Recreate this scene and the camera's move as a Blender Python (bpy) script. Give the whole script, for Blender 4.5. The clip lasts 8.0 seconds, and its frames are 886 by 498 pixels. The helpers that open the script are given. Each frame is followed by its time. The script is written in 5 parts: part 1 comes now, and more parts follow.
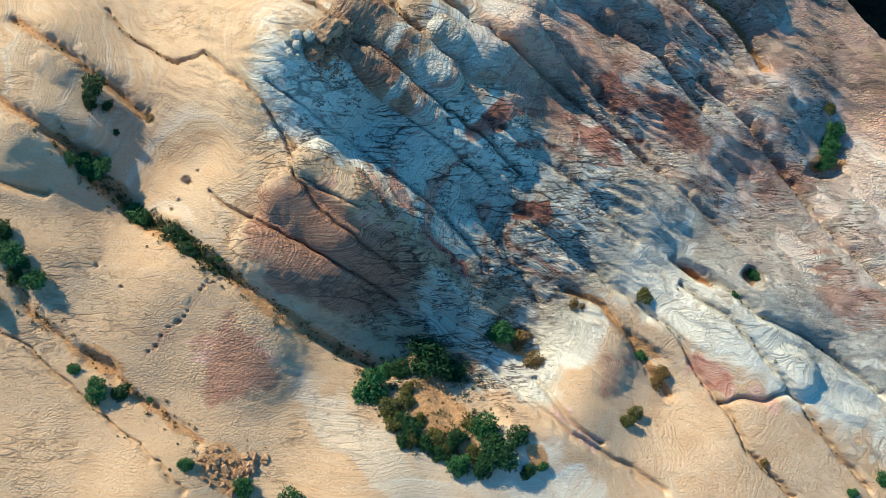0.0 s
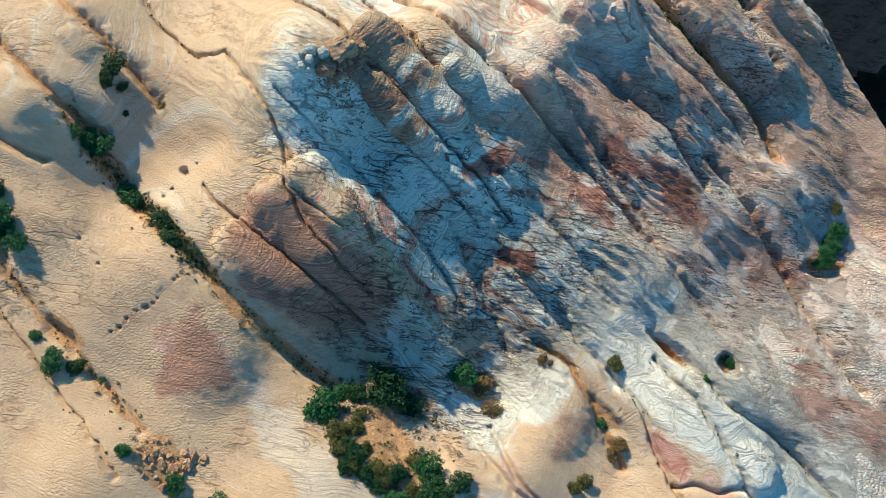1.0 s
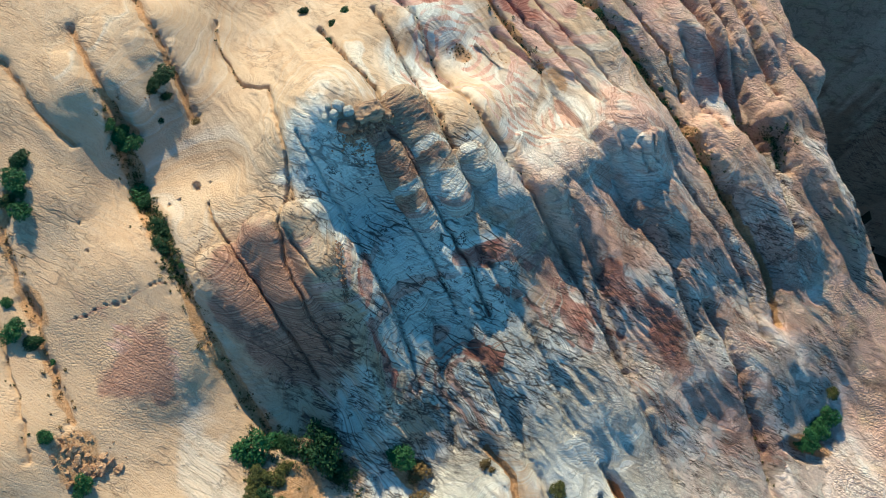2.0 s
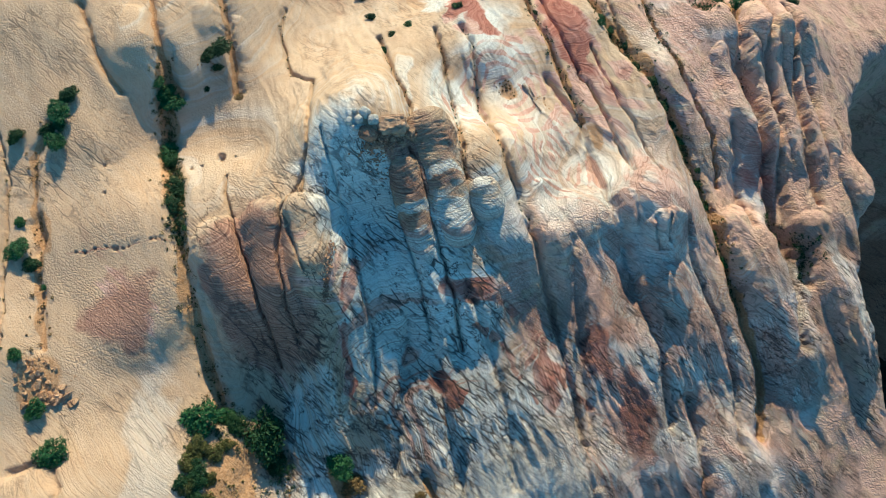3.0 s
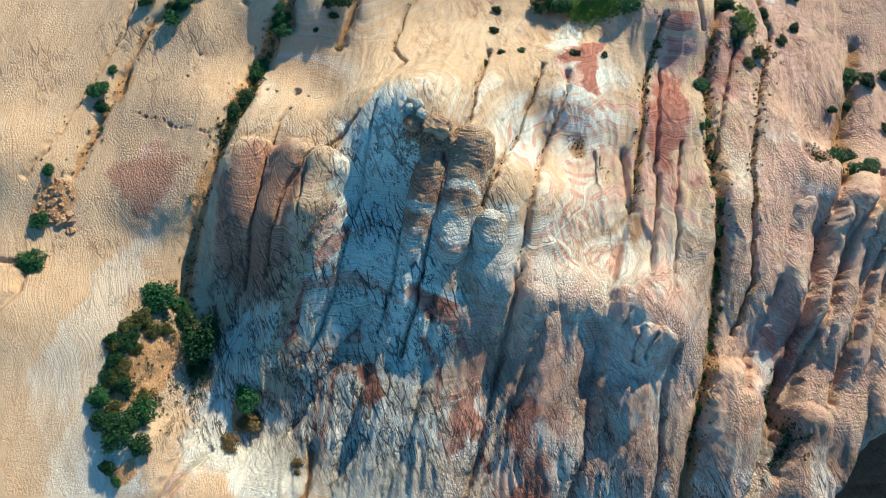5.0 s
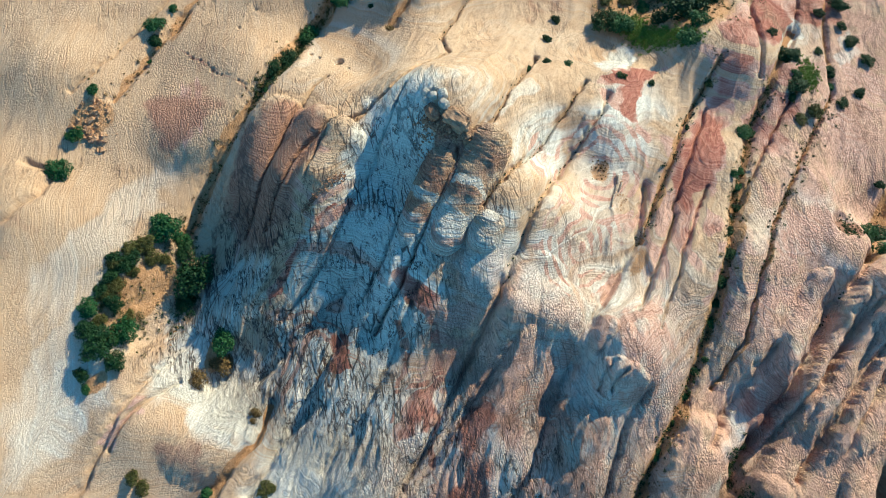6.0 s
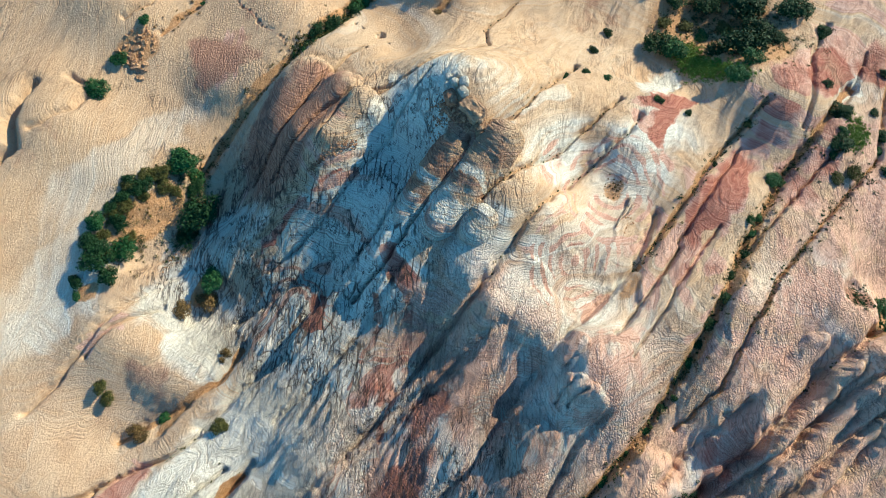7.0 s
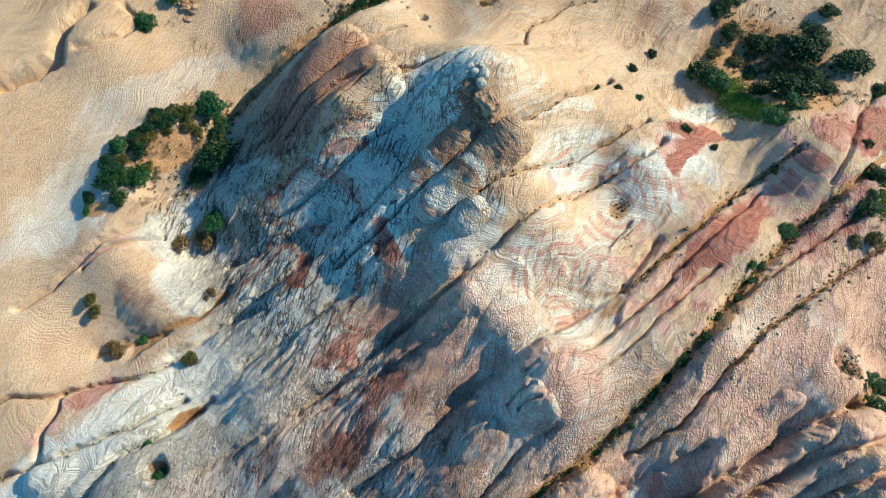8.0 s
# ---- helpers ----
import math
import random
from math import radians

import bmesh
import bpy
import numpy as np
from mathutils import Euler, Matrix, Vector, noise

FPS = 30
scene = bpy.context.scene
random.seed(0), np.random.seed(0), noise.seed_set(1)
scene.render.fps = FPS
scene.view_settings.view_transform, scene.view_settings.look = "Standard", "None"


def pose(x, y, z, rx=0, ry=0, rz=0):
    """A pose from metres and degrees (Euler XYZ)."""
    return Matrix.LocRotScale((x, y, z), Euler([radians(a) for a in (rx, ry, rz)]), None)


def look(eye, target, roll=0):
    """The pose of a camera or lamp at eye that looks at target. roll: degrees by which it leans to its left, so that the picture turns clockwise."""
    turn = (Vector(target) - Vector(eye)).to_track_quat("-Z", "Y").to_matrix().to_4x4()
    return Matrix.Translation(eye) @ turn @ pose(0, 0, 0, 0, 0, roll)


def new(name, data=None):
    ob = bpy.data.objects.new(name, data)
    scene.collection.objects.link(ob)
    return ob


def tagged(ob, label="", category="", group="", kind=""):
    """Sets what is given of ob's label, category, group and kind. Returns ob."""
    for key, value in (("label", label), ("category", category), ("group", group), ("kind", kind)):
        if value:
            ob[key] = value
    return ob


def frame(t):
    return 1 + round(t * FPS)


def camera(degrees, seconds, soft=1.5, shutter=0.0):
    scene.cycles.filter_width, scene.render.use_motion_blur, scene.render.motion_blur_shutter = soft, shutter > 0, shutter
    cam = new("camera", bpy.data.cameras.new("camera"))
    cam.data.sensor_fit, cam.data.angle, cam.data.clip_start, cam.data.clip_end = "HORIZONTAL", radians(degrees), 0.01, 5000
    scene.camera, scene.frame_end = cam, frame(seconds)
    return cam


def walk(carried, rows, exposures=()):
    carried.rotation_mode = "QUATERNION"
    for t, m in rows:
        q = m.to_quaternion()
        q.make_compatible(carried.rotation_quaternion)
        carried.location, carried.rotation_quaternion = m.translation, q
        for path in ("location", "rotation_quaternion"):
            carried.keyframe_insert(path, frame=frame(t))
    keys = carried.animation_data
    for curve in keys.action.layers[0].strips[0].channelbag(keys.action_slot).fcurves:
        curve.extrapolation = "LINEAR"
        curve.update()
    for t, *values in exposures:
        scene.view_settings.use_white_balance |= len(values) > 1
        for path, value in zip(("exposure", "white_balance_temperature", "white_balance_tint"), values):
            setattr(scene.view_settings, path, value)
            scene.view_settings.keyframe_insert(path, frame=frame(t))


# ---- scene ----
cam = camera(70.5, 8.0, soft=1.0)
METRES, EYE, TILT, LEAN, TURN = 40.0, 52.0, -80.8, 0.0, 0.0
ROWS = [
    (0.0, 0.0, 0.0, 0.0, -0.0, 0.0, -0.0),
    (0.5, 0.0321, 0.0015, 0.0049, 0.58, 0.45, -4.03),
    (1.0, 0.0777, 0.0041, 0.0182, 1.42, 2.51, -9.95),
    (1.5, 0.1354, 0.0074, 0.0409, 2.57, 5.63, -17.53),
    (2.0, 0.1896, 0.0116, 0.0717, 3.84, 8.29, -25.16),
    (3.5, 0.3388, 0.0269, 0.1906, 9.15, 7.75, -46.92),
    (4.0, 0.3827, 0.0333, 0.2392, 11.98, 5.84, -53.93),
    (4.5, 0.4232, 0.0408, 0.2908, 15.92, 3.14, -60.79),
    (6.0, 0.5105, 0.0654, 0.4661, 48.1, -27.03, -78.01),
    (6.5, 0.5297, 0.0767, 0.5303, 79.73, -58.22, -80.79),
    (7.0, 0.5432, 0.0889, 0.597, 116.69, -94.77, -79.76),
    (7.5, 0.5495, 0.0987, 0.6643, 139.16, -116.8, -75.98),
    (8.0, 0.5494, 0.1084, 0.7324, 151.39, -128.67, -71.02),
]
walk(cam, [(t, pose(0, 0, EYE, TILT, LEAN, TURN) @ pose(METRES * x, METRES * y, METRES * z, 90 + pitch, roll, yaw)) for t, x, y, z, yaw, pitch, roll in ROWS], [(0.0, 1.14, 5050, -33)])

# ---- light: a low sun in the north-west, and a clear sky ----
SUN_FROM = Vector((-0.65, 0.76, 0)).normalized()
SUN_HIGH = radians(25.5)
world = bpy.data.worlds.new("sky")
scene.world = world
world.use_nodes = True
sky = world.node_tree.nodes.new("ShaderNodeTexSky")
sky.sky_type, sky.sun_disc = "NISHITA", False
sky.sun_elevation, sky.sun_rotation = SUN_HIGH, math.atan2(SUN_FROM.x, SUN_FROM.y) % (2 * math.pi)
sky.altitude, sky.air_density, sky.dust_density, sky.ozone_density = 1500, 1.0, 0.1, 5.0
back = world.node_tree.nodes["Background"]
world.node_tree.links.new(sky.outputs[0], back.inputs[0])
back.inputs[1].default_value = 0.094
sun = new("sun", bpy.data.lights.new("sun", "SUN"))
sun.data.energy, sun.data.angle, sun.data.color = 4.2, radians(0.53), (1.0, 0.63, 0.44)
sun.matrix_basis = look(SUN_FROM * math.cos(SUN_HIGH) * 200 + Vector((0, 0, math.sin(SUN_HIGH) * 200)), (0, 0, 0))

# ---- materials ----
def material(name):
    m = bpy.data.materials.new(name)
    m.use_nodes = True
    return m, m.node_tree.nodes, m.node_tree.links, m.node_tree.nodes["Principled BSDF"]


def node(nodes, kind, **inputs):
    n = nodes.new("ShaderNode" + kind)
    for key, value in inputs.items():
        n.inputs[key.replace("_", " ")].default_value = value
    return n


def mathn(nt, op, a, b=None, clamp=False):
    n = nt.nodes.new("ShaderNodeMath")
    n.operation, n.use_clamp = op, clamp
    for k, val in enumerate((a, b)):
        if val is None:
            continue
        if isinstance(val, (int, float)):
            n.inputs[k].default_value = val
        else:
            nt.links.new(val, n.inputs[k])
    return n.outputs[0]


def mixc(nt, f, a, b):
    n = nt.nodes.new("ShaderNodeMix")
    n.data_type = "RGBA"
    for k, val in ((0, f), (6, a), (7, b)):
        if isinstance(val, (int, float)):
            n.inputs[k].default_value = val
        elif isinstance(val, tuple):
            n.inputs[k].default_value = (*val, 1)
        else:
            nt.links.new(val, n.inputs[k])
    return n.outputs[2]


def ramp(nt, val, lo, hi):
    n = nt.nodes.new("ShaderNodeMapRange")
    n.interpolation_type = "SMOOTHSTEP"
    n.inputs[1].default_value, n.inputs[2].default_value = lo, hi
    nt.links.new(val, n.inputs[0])
    return n.outputs[0]


def noise_of(nt, vec, scale, detail=3.0, rough=0.55, dim="3D"):
    n = nt.nodes.new("ShaderNodeTexNoise")
    n.noise_dimensions = dim
    n.inputs["Scale"].default_value, n.inputs["Detail"].default_value, n.inputs["Roughness"].default_value = scale, detail, rough
    nt.links.new(vec, n.inputs["W" if dim == "1D" else "Vector"])
    return n.outputs[0]


def slickrock():
    """Cross-bedded sandstone: tan, with white, red and brown beds where the zones say so."""
    m, nodes, links, bsdf = material("slickrock")
    nt = m.node_tree
    pos = node(nodes, "TexCoord").outputs["Object"]
    zone = nodes.new("ShaderNodeVertexColor")
    zone.layer_name = "zone"
    parts = nodes.new("ShaderNodeSeparateColor")
    links.new(zone.outputs[0], parts.inputs[0])
    red, white, brown, soil = parts.outputs[0], parts.outputs[1], parts.outputs[2], zone.outputs[1]
    skin = nodes.new("ShaderNodeVertexColor")
    skin.layer_name = "skin"
    skins = nodes.new("ShaderNodeSeparateColor")
    links.new(skin.outputs[0], skins.inputs[0])
    veined, netted, lined = skins.outputs
    streaked = skin.outputs[1]
    # height in the bedding, which dips along the fins and is bent
    dot = nodes.new("ShaderNodeVectorMath")
    dot.operation = "DOT_PRODUCT"
    links.new(pos, dot.inputs[0])
    dot.inputs[1].default_value = (-0.33, 0.21, 1.0)
    bend = noise_of(nt, pos, 0.11, 2.0)
    fret = noise_of(nt, pos, 0.9, 2.0)
    # another set of beds, steep and striking east, makes the western slope
    tilt = nodes.new("ShaderNodeVectorMath")
    tilt.operation = "DOT_PRODUCT"
    links.new(pos, tilt.inputs[0])
    tilt.inputs[1].default_value = (0.06, 1.0, 0.3)
    across = nodes.new("ShaderNodeVectorMath")
    across.operation = "DOT_PRODUCT"
    links.new(pos, across.inputs[0])
    across.inputs[1].default_value = (0.541, 0.841, 0.0)
    west = ramp(nt, mathn(nt, "ADD", across.outputs["Value"], mathn(nt, "MULTIPLY", bend, 9.0)), 0.6, -0.6)
    sets = nodes.new("ShaderNodeMix")
    links.new(west, sets.inputs[0])
    links.new(dot.outputs["Value"], sets.inputs[2])
    links.new(tilt.outputs["Value"], sets.inputs[3])
    down = nodes.new("ShaderNodeVectorMath")
    down.operation = "DOT_PRODUCT"
    links.new(pos, down.inputs[0])
    down.inputs[1].default_value = (0.841, -0.541, 0.0)
    edge = nodes.new("ShaderNodeVectorMath")
    edge.operation = "DOT_PRODUCT"
    links.new(pos, edge.inputs[0])
    edge.inputs[1].default_value = (0.50, 0.74, 0.55)
    sway = mathn(nt, "ADD", down.outputs["Value"], mathn(nt, "MULTIPLY", bend, 10.0))
    steep = mathn(nt, "MULTIPLY", mathn(nt, "MULTIPLY", ramp(nt, sway, 1.0, 5.5), ramp(nt, sway, 16.0, 10.0)), ramp(nt, across.outputs["Value"], -2.5, -0.5))
    steep = mathn(nt, "MAXIMUM", steep, mathn(nt, "MULTIPLY", streaked, mathn(nt, "MULTIPLY", ramp(nt, noise_of(nt, pos, 0.2, 2.0), 0.45, 0.55), ramp(nt, sway, 4.0, 12.0))))
    foot = mathn(nt, "MULTIPLY", ramp(nt, sway, -3.0, 1.0), mathn(nt, "MULTIPLY", ramp(nt, across.outputs["Value"], 7.0, 4.5), ramp(nt, across.outputs["Value"], -2.5, -0.5)))
    steep = mathn(nt, "MAXIMUM", steep, mathn(nt, "MULTIPLY", foot, ramp(nt, sway, 16.0, 11.0)))
    third = nodes.new("ShaderNodeMix")
    links.new(steep, third.inputs[0])
    links.new(sets.outputs[0], third.inputs[2])
    links.new(edge.outputs["Value"], third.inputs[3])
    bed = mathn(nt, "ADD", third.outputs[0], mathn(nt, "MULTIPLY", bend, 3.2))
    bed = mathn(nt, "ADD", bed, mathn(nt, "MULTIPLY", fret, 0.08))
    thick = noise_of(nt, bed, 1.1, 2.0, 0.6, "1D")
    band = noise_of(nt, bed, 0.75, 1.0, 0.5, "1D")
    fall = nodes.new("ShaderNodeMapping")
    links.new(pos, fall.inputs[0])
    fall.inputs["Rotation"].default_value = (0, 0, radians(33))
    fall.inputs["Scale"].default_value = (0.16, 0.55, 0.3)
    streak = noise_of(nt, fall.outputs[0], 1.0, 3.0, 0.6)
    blend = nodes.new("ShaderNodeMix")
    links.new(mathn(nt, "MULTIPLY", streaked, 0.75), blend.inputs[0])
    links.new(band, blend.inputs[2])
    links.new(streak, blend.inputs[3])
    band = blend.outputs[0]
    thin = noise_of(nt, bed, 7.5, 3.0, 0.7, "1D")
    blotch = noise_of(nt, pos, 0.35, 4.0, 0.6)
    grain = noise_of(nt, pos, 5.0, 5.0, 0.7)
    patch = noise_of(nt, pos, 0.55, 3.0)
    tan = mixc(nt, ramp(nt, thick, 0.35, 0.65), (0.60, 0.435, 0.29), (0.64, 0.485, 0.34))
    tan = mixc(nt, ramp(nt, blotch, 0.40, 0.72), tan, (0.53, 0.365, 0.235))
    tan = mixc(nt, mathn(nt, "MULTIPLY", ramp(nt, bend, 0.42, 0.62), 0.6), tan, (0.57, 0.40, 0.255))
    pale = mixc(nt, ramp(nt, thin, 0.35, 0.65), (0.70, 0.66, 0.58), (0.80, 0.77, 0.70))
    # thin bands of buff and orange in the tan rock
    seam = noise_of(nt, bed, 3.2, 2.0, 0.6, "1D")
    tan = mixc(nt, mathn(nt, "MULTIPLY", ramp(nt, seam, 0.52, 0.66), 0.22), tan, (0.57, 0.35, 0.19))
    tan = mixc(nt, mathn(nt, "MULTIPLY", ramp(nt, seam, 0.48, 0.36), 0.20), tan, (0.64, 0.53, 0.40))
    tan = mixc(nt, mathn(nt, "MULTIPLY", west, 0.45), tan, (0.55, 0.37, 0.225))
    blush = mathn(nt, "MULTIPLY", mathn(nt, "MULTIPLY", streaked, ramp(nt, patch, 0.2, 0.6)), 0.9)
    tan = mixc(nt, blush, tan, (0.63, 0.40, 0.31))
    pale = mixc(nt, mathn(nt, "MULTIPLY", blush, 0.75), pale, (0.70, 0.50, 0.41))
    rust = mixc(nt, ramp(nt, thin, 0.3, 0.7), (0.57, 0.34, 0.26), (0.69, 0.48, 0.39))
    deep = mixc(nt, ramp(nt, thin, 0.3, 0.7), (0.30, 0.105, 0.08), (0.50, 0.24, 0.175))
    rust = mixc(nt, ramp(nt, mathn(nt, "ADD", red, mathn(nt, "MULTIPLY", mathn(nt, "SUBTRACT", blotch, 0.5), 0.8)), 0.55, 0.95), rust, deep)
    dark = mixc(nt, ramp(nt, thin, 0.3, 0.7), (0.29, 0.15, 0.105), (0.50, 0.30, 0.205))
    w = ramp(nt, mathn(nt, "ADD", white, mathn(nt, "MULTIPLY", mathn(nt, "SUBTRACT", thick, 0.5), mathn(nt, "SUBTRACT", 0.9, mathn(nt, "MULTIPLY", west, 0.65)))), 0.25, 0.85)
    r = ramp(nt, mathn(nt, "ADD", red, mathn(nt, "MULTIPLY", mathn(nt, "SUBTRACT", band, 0.5), 2.4)), 0.42, 0.62)
    b = ramp(nt, mathn(nt, "ADD", brown, mathn(nt, "MULTIPLY", mathn(nt, "SUBTRACT", blotch, 0.5), 1.2)), 0.35, 0.75)
    r = mathn(nt, "MULTIPLY", r, ramp(nt, red, 0.05, 0.25))
    b = mathn(nt, "MULTIPLY", b, ramp(nt, brown, 0.05, 0.25))
    col = mixc(nt, w, tan, pale)
    col = mixc(nt, r, col, rust)
    col = mixc(nt, b, col, dark)
    # thin dark bedding lines and grain
    line = mathn(nt, "MULTIPLY", ramp(nt, thin, 0.42, 0.33), mathn(nt, "ADD", 0.8, mathn(nt, "MULTIPLY", steep, 0.6)))
    col = mixc(nt, mathn(nt, "MULTIPLY", line, mathn(nt, "MULTIPLY", lined, 0.62)), col, (0.16, 0.095, 0.065))
    col = mixc(nt, mathn(nt, "MULTIPLY", ramp(nt, grain, 0.52, 0.64), 0.18), col, (0.25, 0.17, 0.12))
    # wandering cracks that follow the fall of the slope
    way = nodes.new("ShaderNodeMapping")
    links.new(pos, way.inputs[0])
    way.inputs["Rotation"].default_value = (0, 0, radians(33))
    way.inputs["Scale"].default_value = (0.20, 1.45, 0.5)
    drift = nodes.new("ShaderNodeVectorMath")
    drift.operation = "MULTIPLY_ADD"
    wander = nodes.new("ShaderNodeTexNoise")
    wander.inputs["Scale"].default_value, wander.inputs["Detail"].default_value = 0.6, 3.0
    links.new(pos, wander.inputs["Vector"])
    links.new(wander.outputs["Color"], drift.inputs[0])
    drift.inputs[1].default_value = (0.55, 0.95, 0.55)
    links.new(way.outputs[0], drift.inputs[2])
    veins = nodes.new("ShaderNodeTexVoronoi")
    veins.feature = "DISTANCE_TO_EDGE"
    veins.inputs["Scale"].default_value = 0.9
    links.new(drift.outputs[0], veins.inputs["Vector"])
    fissures = nodes.new("ShaderNodeTexVoronoi")
    fissures.feature = "DISTANCE_TO_EDGE"
    fissures.inputs["Scale"].default_value = 2.3
    links.new(drift.outputs[0], fissures.inputs["Vector"])
    vein = mathn(nt, "MULTIPLY", ramp(nt, veins.outputs["Distance"], 0.075, 0.014), ramp(nt, blotch, 0.42, 0.60))
    hair = mathn(nt, "MULTIPLY", ramp(nt, fissures.outputs["Distance"], 0.13, 0.03), ramp(nt, noise_of(nt, pos, 0.9, 3.0), 0.50, 0.60))
    vein = mathn(nt, "MAXIMUM", vein, mathn(nt, "MULTIPLY", hair, 0.6))
    broken = nodes.new("ShaderNodeMapping")
    links.new(pos, broken.inputs[0])
    broken.inputs["Rotation"].default_value = (0, 0, radians(33))
    broken.inputs["Scale"].default_value = (0.7, 1.5, 1.0)
    dash = mathn(nt, "ABSOLUTE", mathn(nt, "SUBTRACT", noise_of(nt, broken.outputs[0], 1.1, 4.0, 0.62), 0.5))
    dash = mathn(nt, "MULTIPLY", ramp(nt, dash, 0.030, 0.008), ramp(nt, noise_of(nt, pos, 0.8, 2.0), 0.50, 0.60))
    vein = mathn(nt, "MAXIMUM", vein, dash)
    parting = nodes.new("ShaderNodeMapping")
    links.new(pos, parting.inputs[0])
    parting.inputs["Rotation"].default_value = (0, 0, radians(33))
    parting.inputs["Scale"].default_value = (0.13, 1.6, 0.9)
    wave = nodes.new("ShaderNodeVectorMath")
    wave.operation = "MULTIPLY_ADD"
    links.new(wander.outputs["Color"], wave.inputs[0])
    wave.inputs[1].default_value = (0.2, 0.9, 0.4)
    links.new(parting.outputs[0], wave.inputs[2])
    flute = mathn(nt, "ABSOLUTE", mathn(nt, "SUBTRACT", noise_of(nt, wave.outputs[0], 1.5, 3.0, 0.6), 0.5))
    flute = mathn(nt, "MULTIPLY", ramp(nt, flute, 0.034, 0.008), ramp(nt, noise_of(nt, pos, 0.45, 2.0), 0.38, 0.52))
    flute = mathn(nt, "MULTIPLY", flute, steep)
    grit = noise_of(nt, pos, 17.0, 3.0, 0.7)
    col = mixc(nt, mathn(nt, "MULTIPLY", mathn(nt, "MULTIPLY", vein, veined), 0.9), col, (0.065, 0.048, 0.042))
    col = mixc(nt, mathn(nt, "MULTIPLY", flute, 0.85), col, (0.07, 0.05, 0.045))
    col = mixc(nt, mathn(nt, "MULTIPLY", ramp(nt, grit, 0.56, 0.72), 0.22), col, (0.24, 0.17, 0.12))
    sand = mixc(nt, ramp(nt, grain, 0.35, 0.65), (0.40, 0.225, 0.11), (0.56, 0.345, 0.185))
    s = ramp(nt, mathn(nt, "ADD", soil, mathn(nt, "MULTIPLY", mathn(nt, "SUBTRACT", grain, 0.5), 0.6)), 0.35, 0.65)
    col = mixc(nt, s, col, sand)
    bsdf.inputs["Roughness"].default_value = 0.92
    bsdf.inputs["Specular IOR Level"].default_value = 0.15
    # relief: bedding ledges, a net of shrinkage cracks, grain
    stretch = nodes.new("ShaderNodeMapping")
    links.new(pos, stretch.inputs[0])
    stretch.inputs["Rotation"].default_value = (0, 0, radians(33))
    stretch.inputs["Scale"].default_value = (1.0, 1.5, 1.0)
    net = nodes.new("ShaderNodeTexVoronoi")
    net.feature = "DISTANCE_TO_EDGE"
    net.inputs["Scale"].default_value = 2.8
    skew = nodes.new("ShaderNodeVectorMath")
    skew.operation = "MULTIPLY_ADD"
    links.new(wander.outputs["Color"], skew.inputs[0])
    skew.inputs[1].default_value = (0.5, 0.5, 0.5)
    links.new(stretch.outputs[0], skew.inputs[2])
    links.new(skew.outputs[0], net.inputs["Vector"])
    crack = ramp(nt, net.outputs["Distance"], 0.0, 0.28)
    col = mixc(nt, mathn(nt, "MULTIPLY", mathn(nt, "MULTIPLY", ramp(nt, net.outputs["Distance"], 0.09, 0.02), netted), 0.34), col, (0.20, 0.13, 0.10))
    links.new(col, bsdf.inputs["Base Color"])
    high = mathn(nt, "ADD", mathn(nt, "MULTIPLY", mathn(nt, "ADD", mathn(nt, "MULTIPLY", thin, 0.15), mathn(nt, "MULTIPLY", ramp(nt, thin, 0.42, 0.50), 0.08)), lined), mathn(nt, "MULTIPLY", grain, mathn(nt, "ADD", mathn(nt, "MULTIPLY", lined, 0.12), 0.07)))
    high = mathn(nt, "ADD", high, mathn(nt, "MULTIPLY", mathn(nt, "MULTIPLY", crack, 0.12), netted))
    high = mathn(nt, "ADD", high, mathn(nt, "MULTIPLY", grit, 0.06))
    high = mathn(nt, "SUBTRACT", high, mathn(nt, "MULTIPLY", flute, 0.16))
    high = mathn(nt, "SUBTRACT", high, mathn(nt, "MULTIPLY", mathn(nt, "MULTIPLY", vein, veined), 0.16))
    bump = nodes.new("ShaderNodeBump")
    bump.inputs["Strength"].default_value, bump.inputs["Distance"].default_value = 1.0, 1.0
    links.new(high, bump.inputs["Height"])
    links.new(bump.outputs[0], bsdf.inputs["Normal"])
    return m


SLICKROCK = slickrock()


def leaves(name, low, high):
    m, nodes, links, bsdf = material(name)
    nt = m.node_tree
    rand = nodes.new("ShaderNodeNewGeometry").outputs["Random Per Island"]
    whole = nodes.new("ShaderNodeObjectInfo").outputs["Random"]
    f = mathn(nt, "ADD", mathn(nt, "MULTIPLY", rand, 0.7), mathn(nt, "MULTIPLY", whole, 0.3))
    links.new(mixc(nt, f, low, high), bsdf.inputs["Base Color"])
    bsdf.inputs["Roughness"].default_value = 0.7
    bsdf.inputs["Specular IOR Level"].default_value = 0.25
    return m


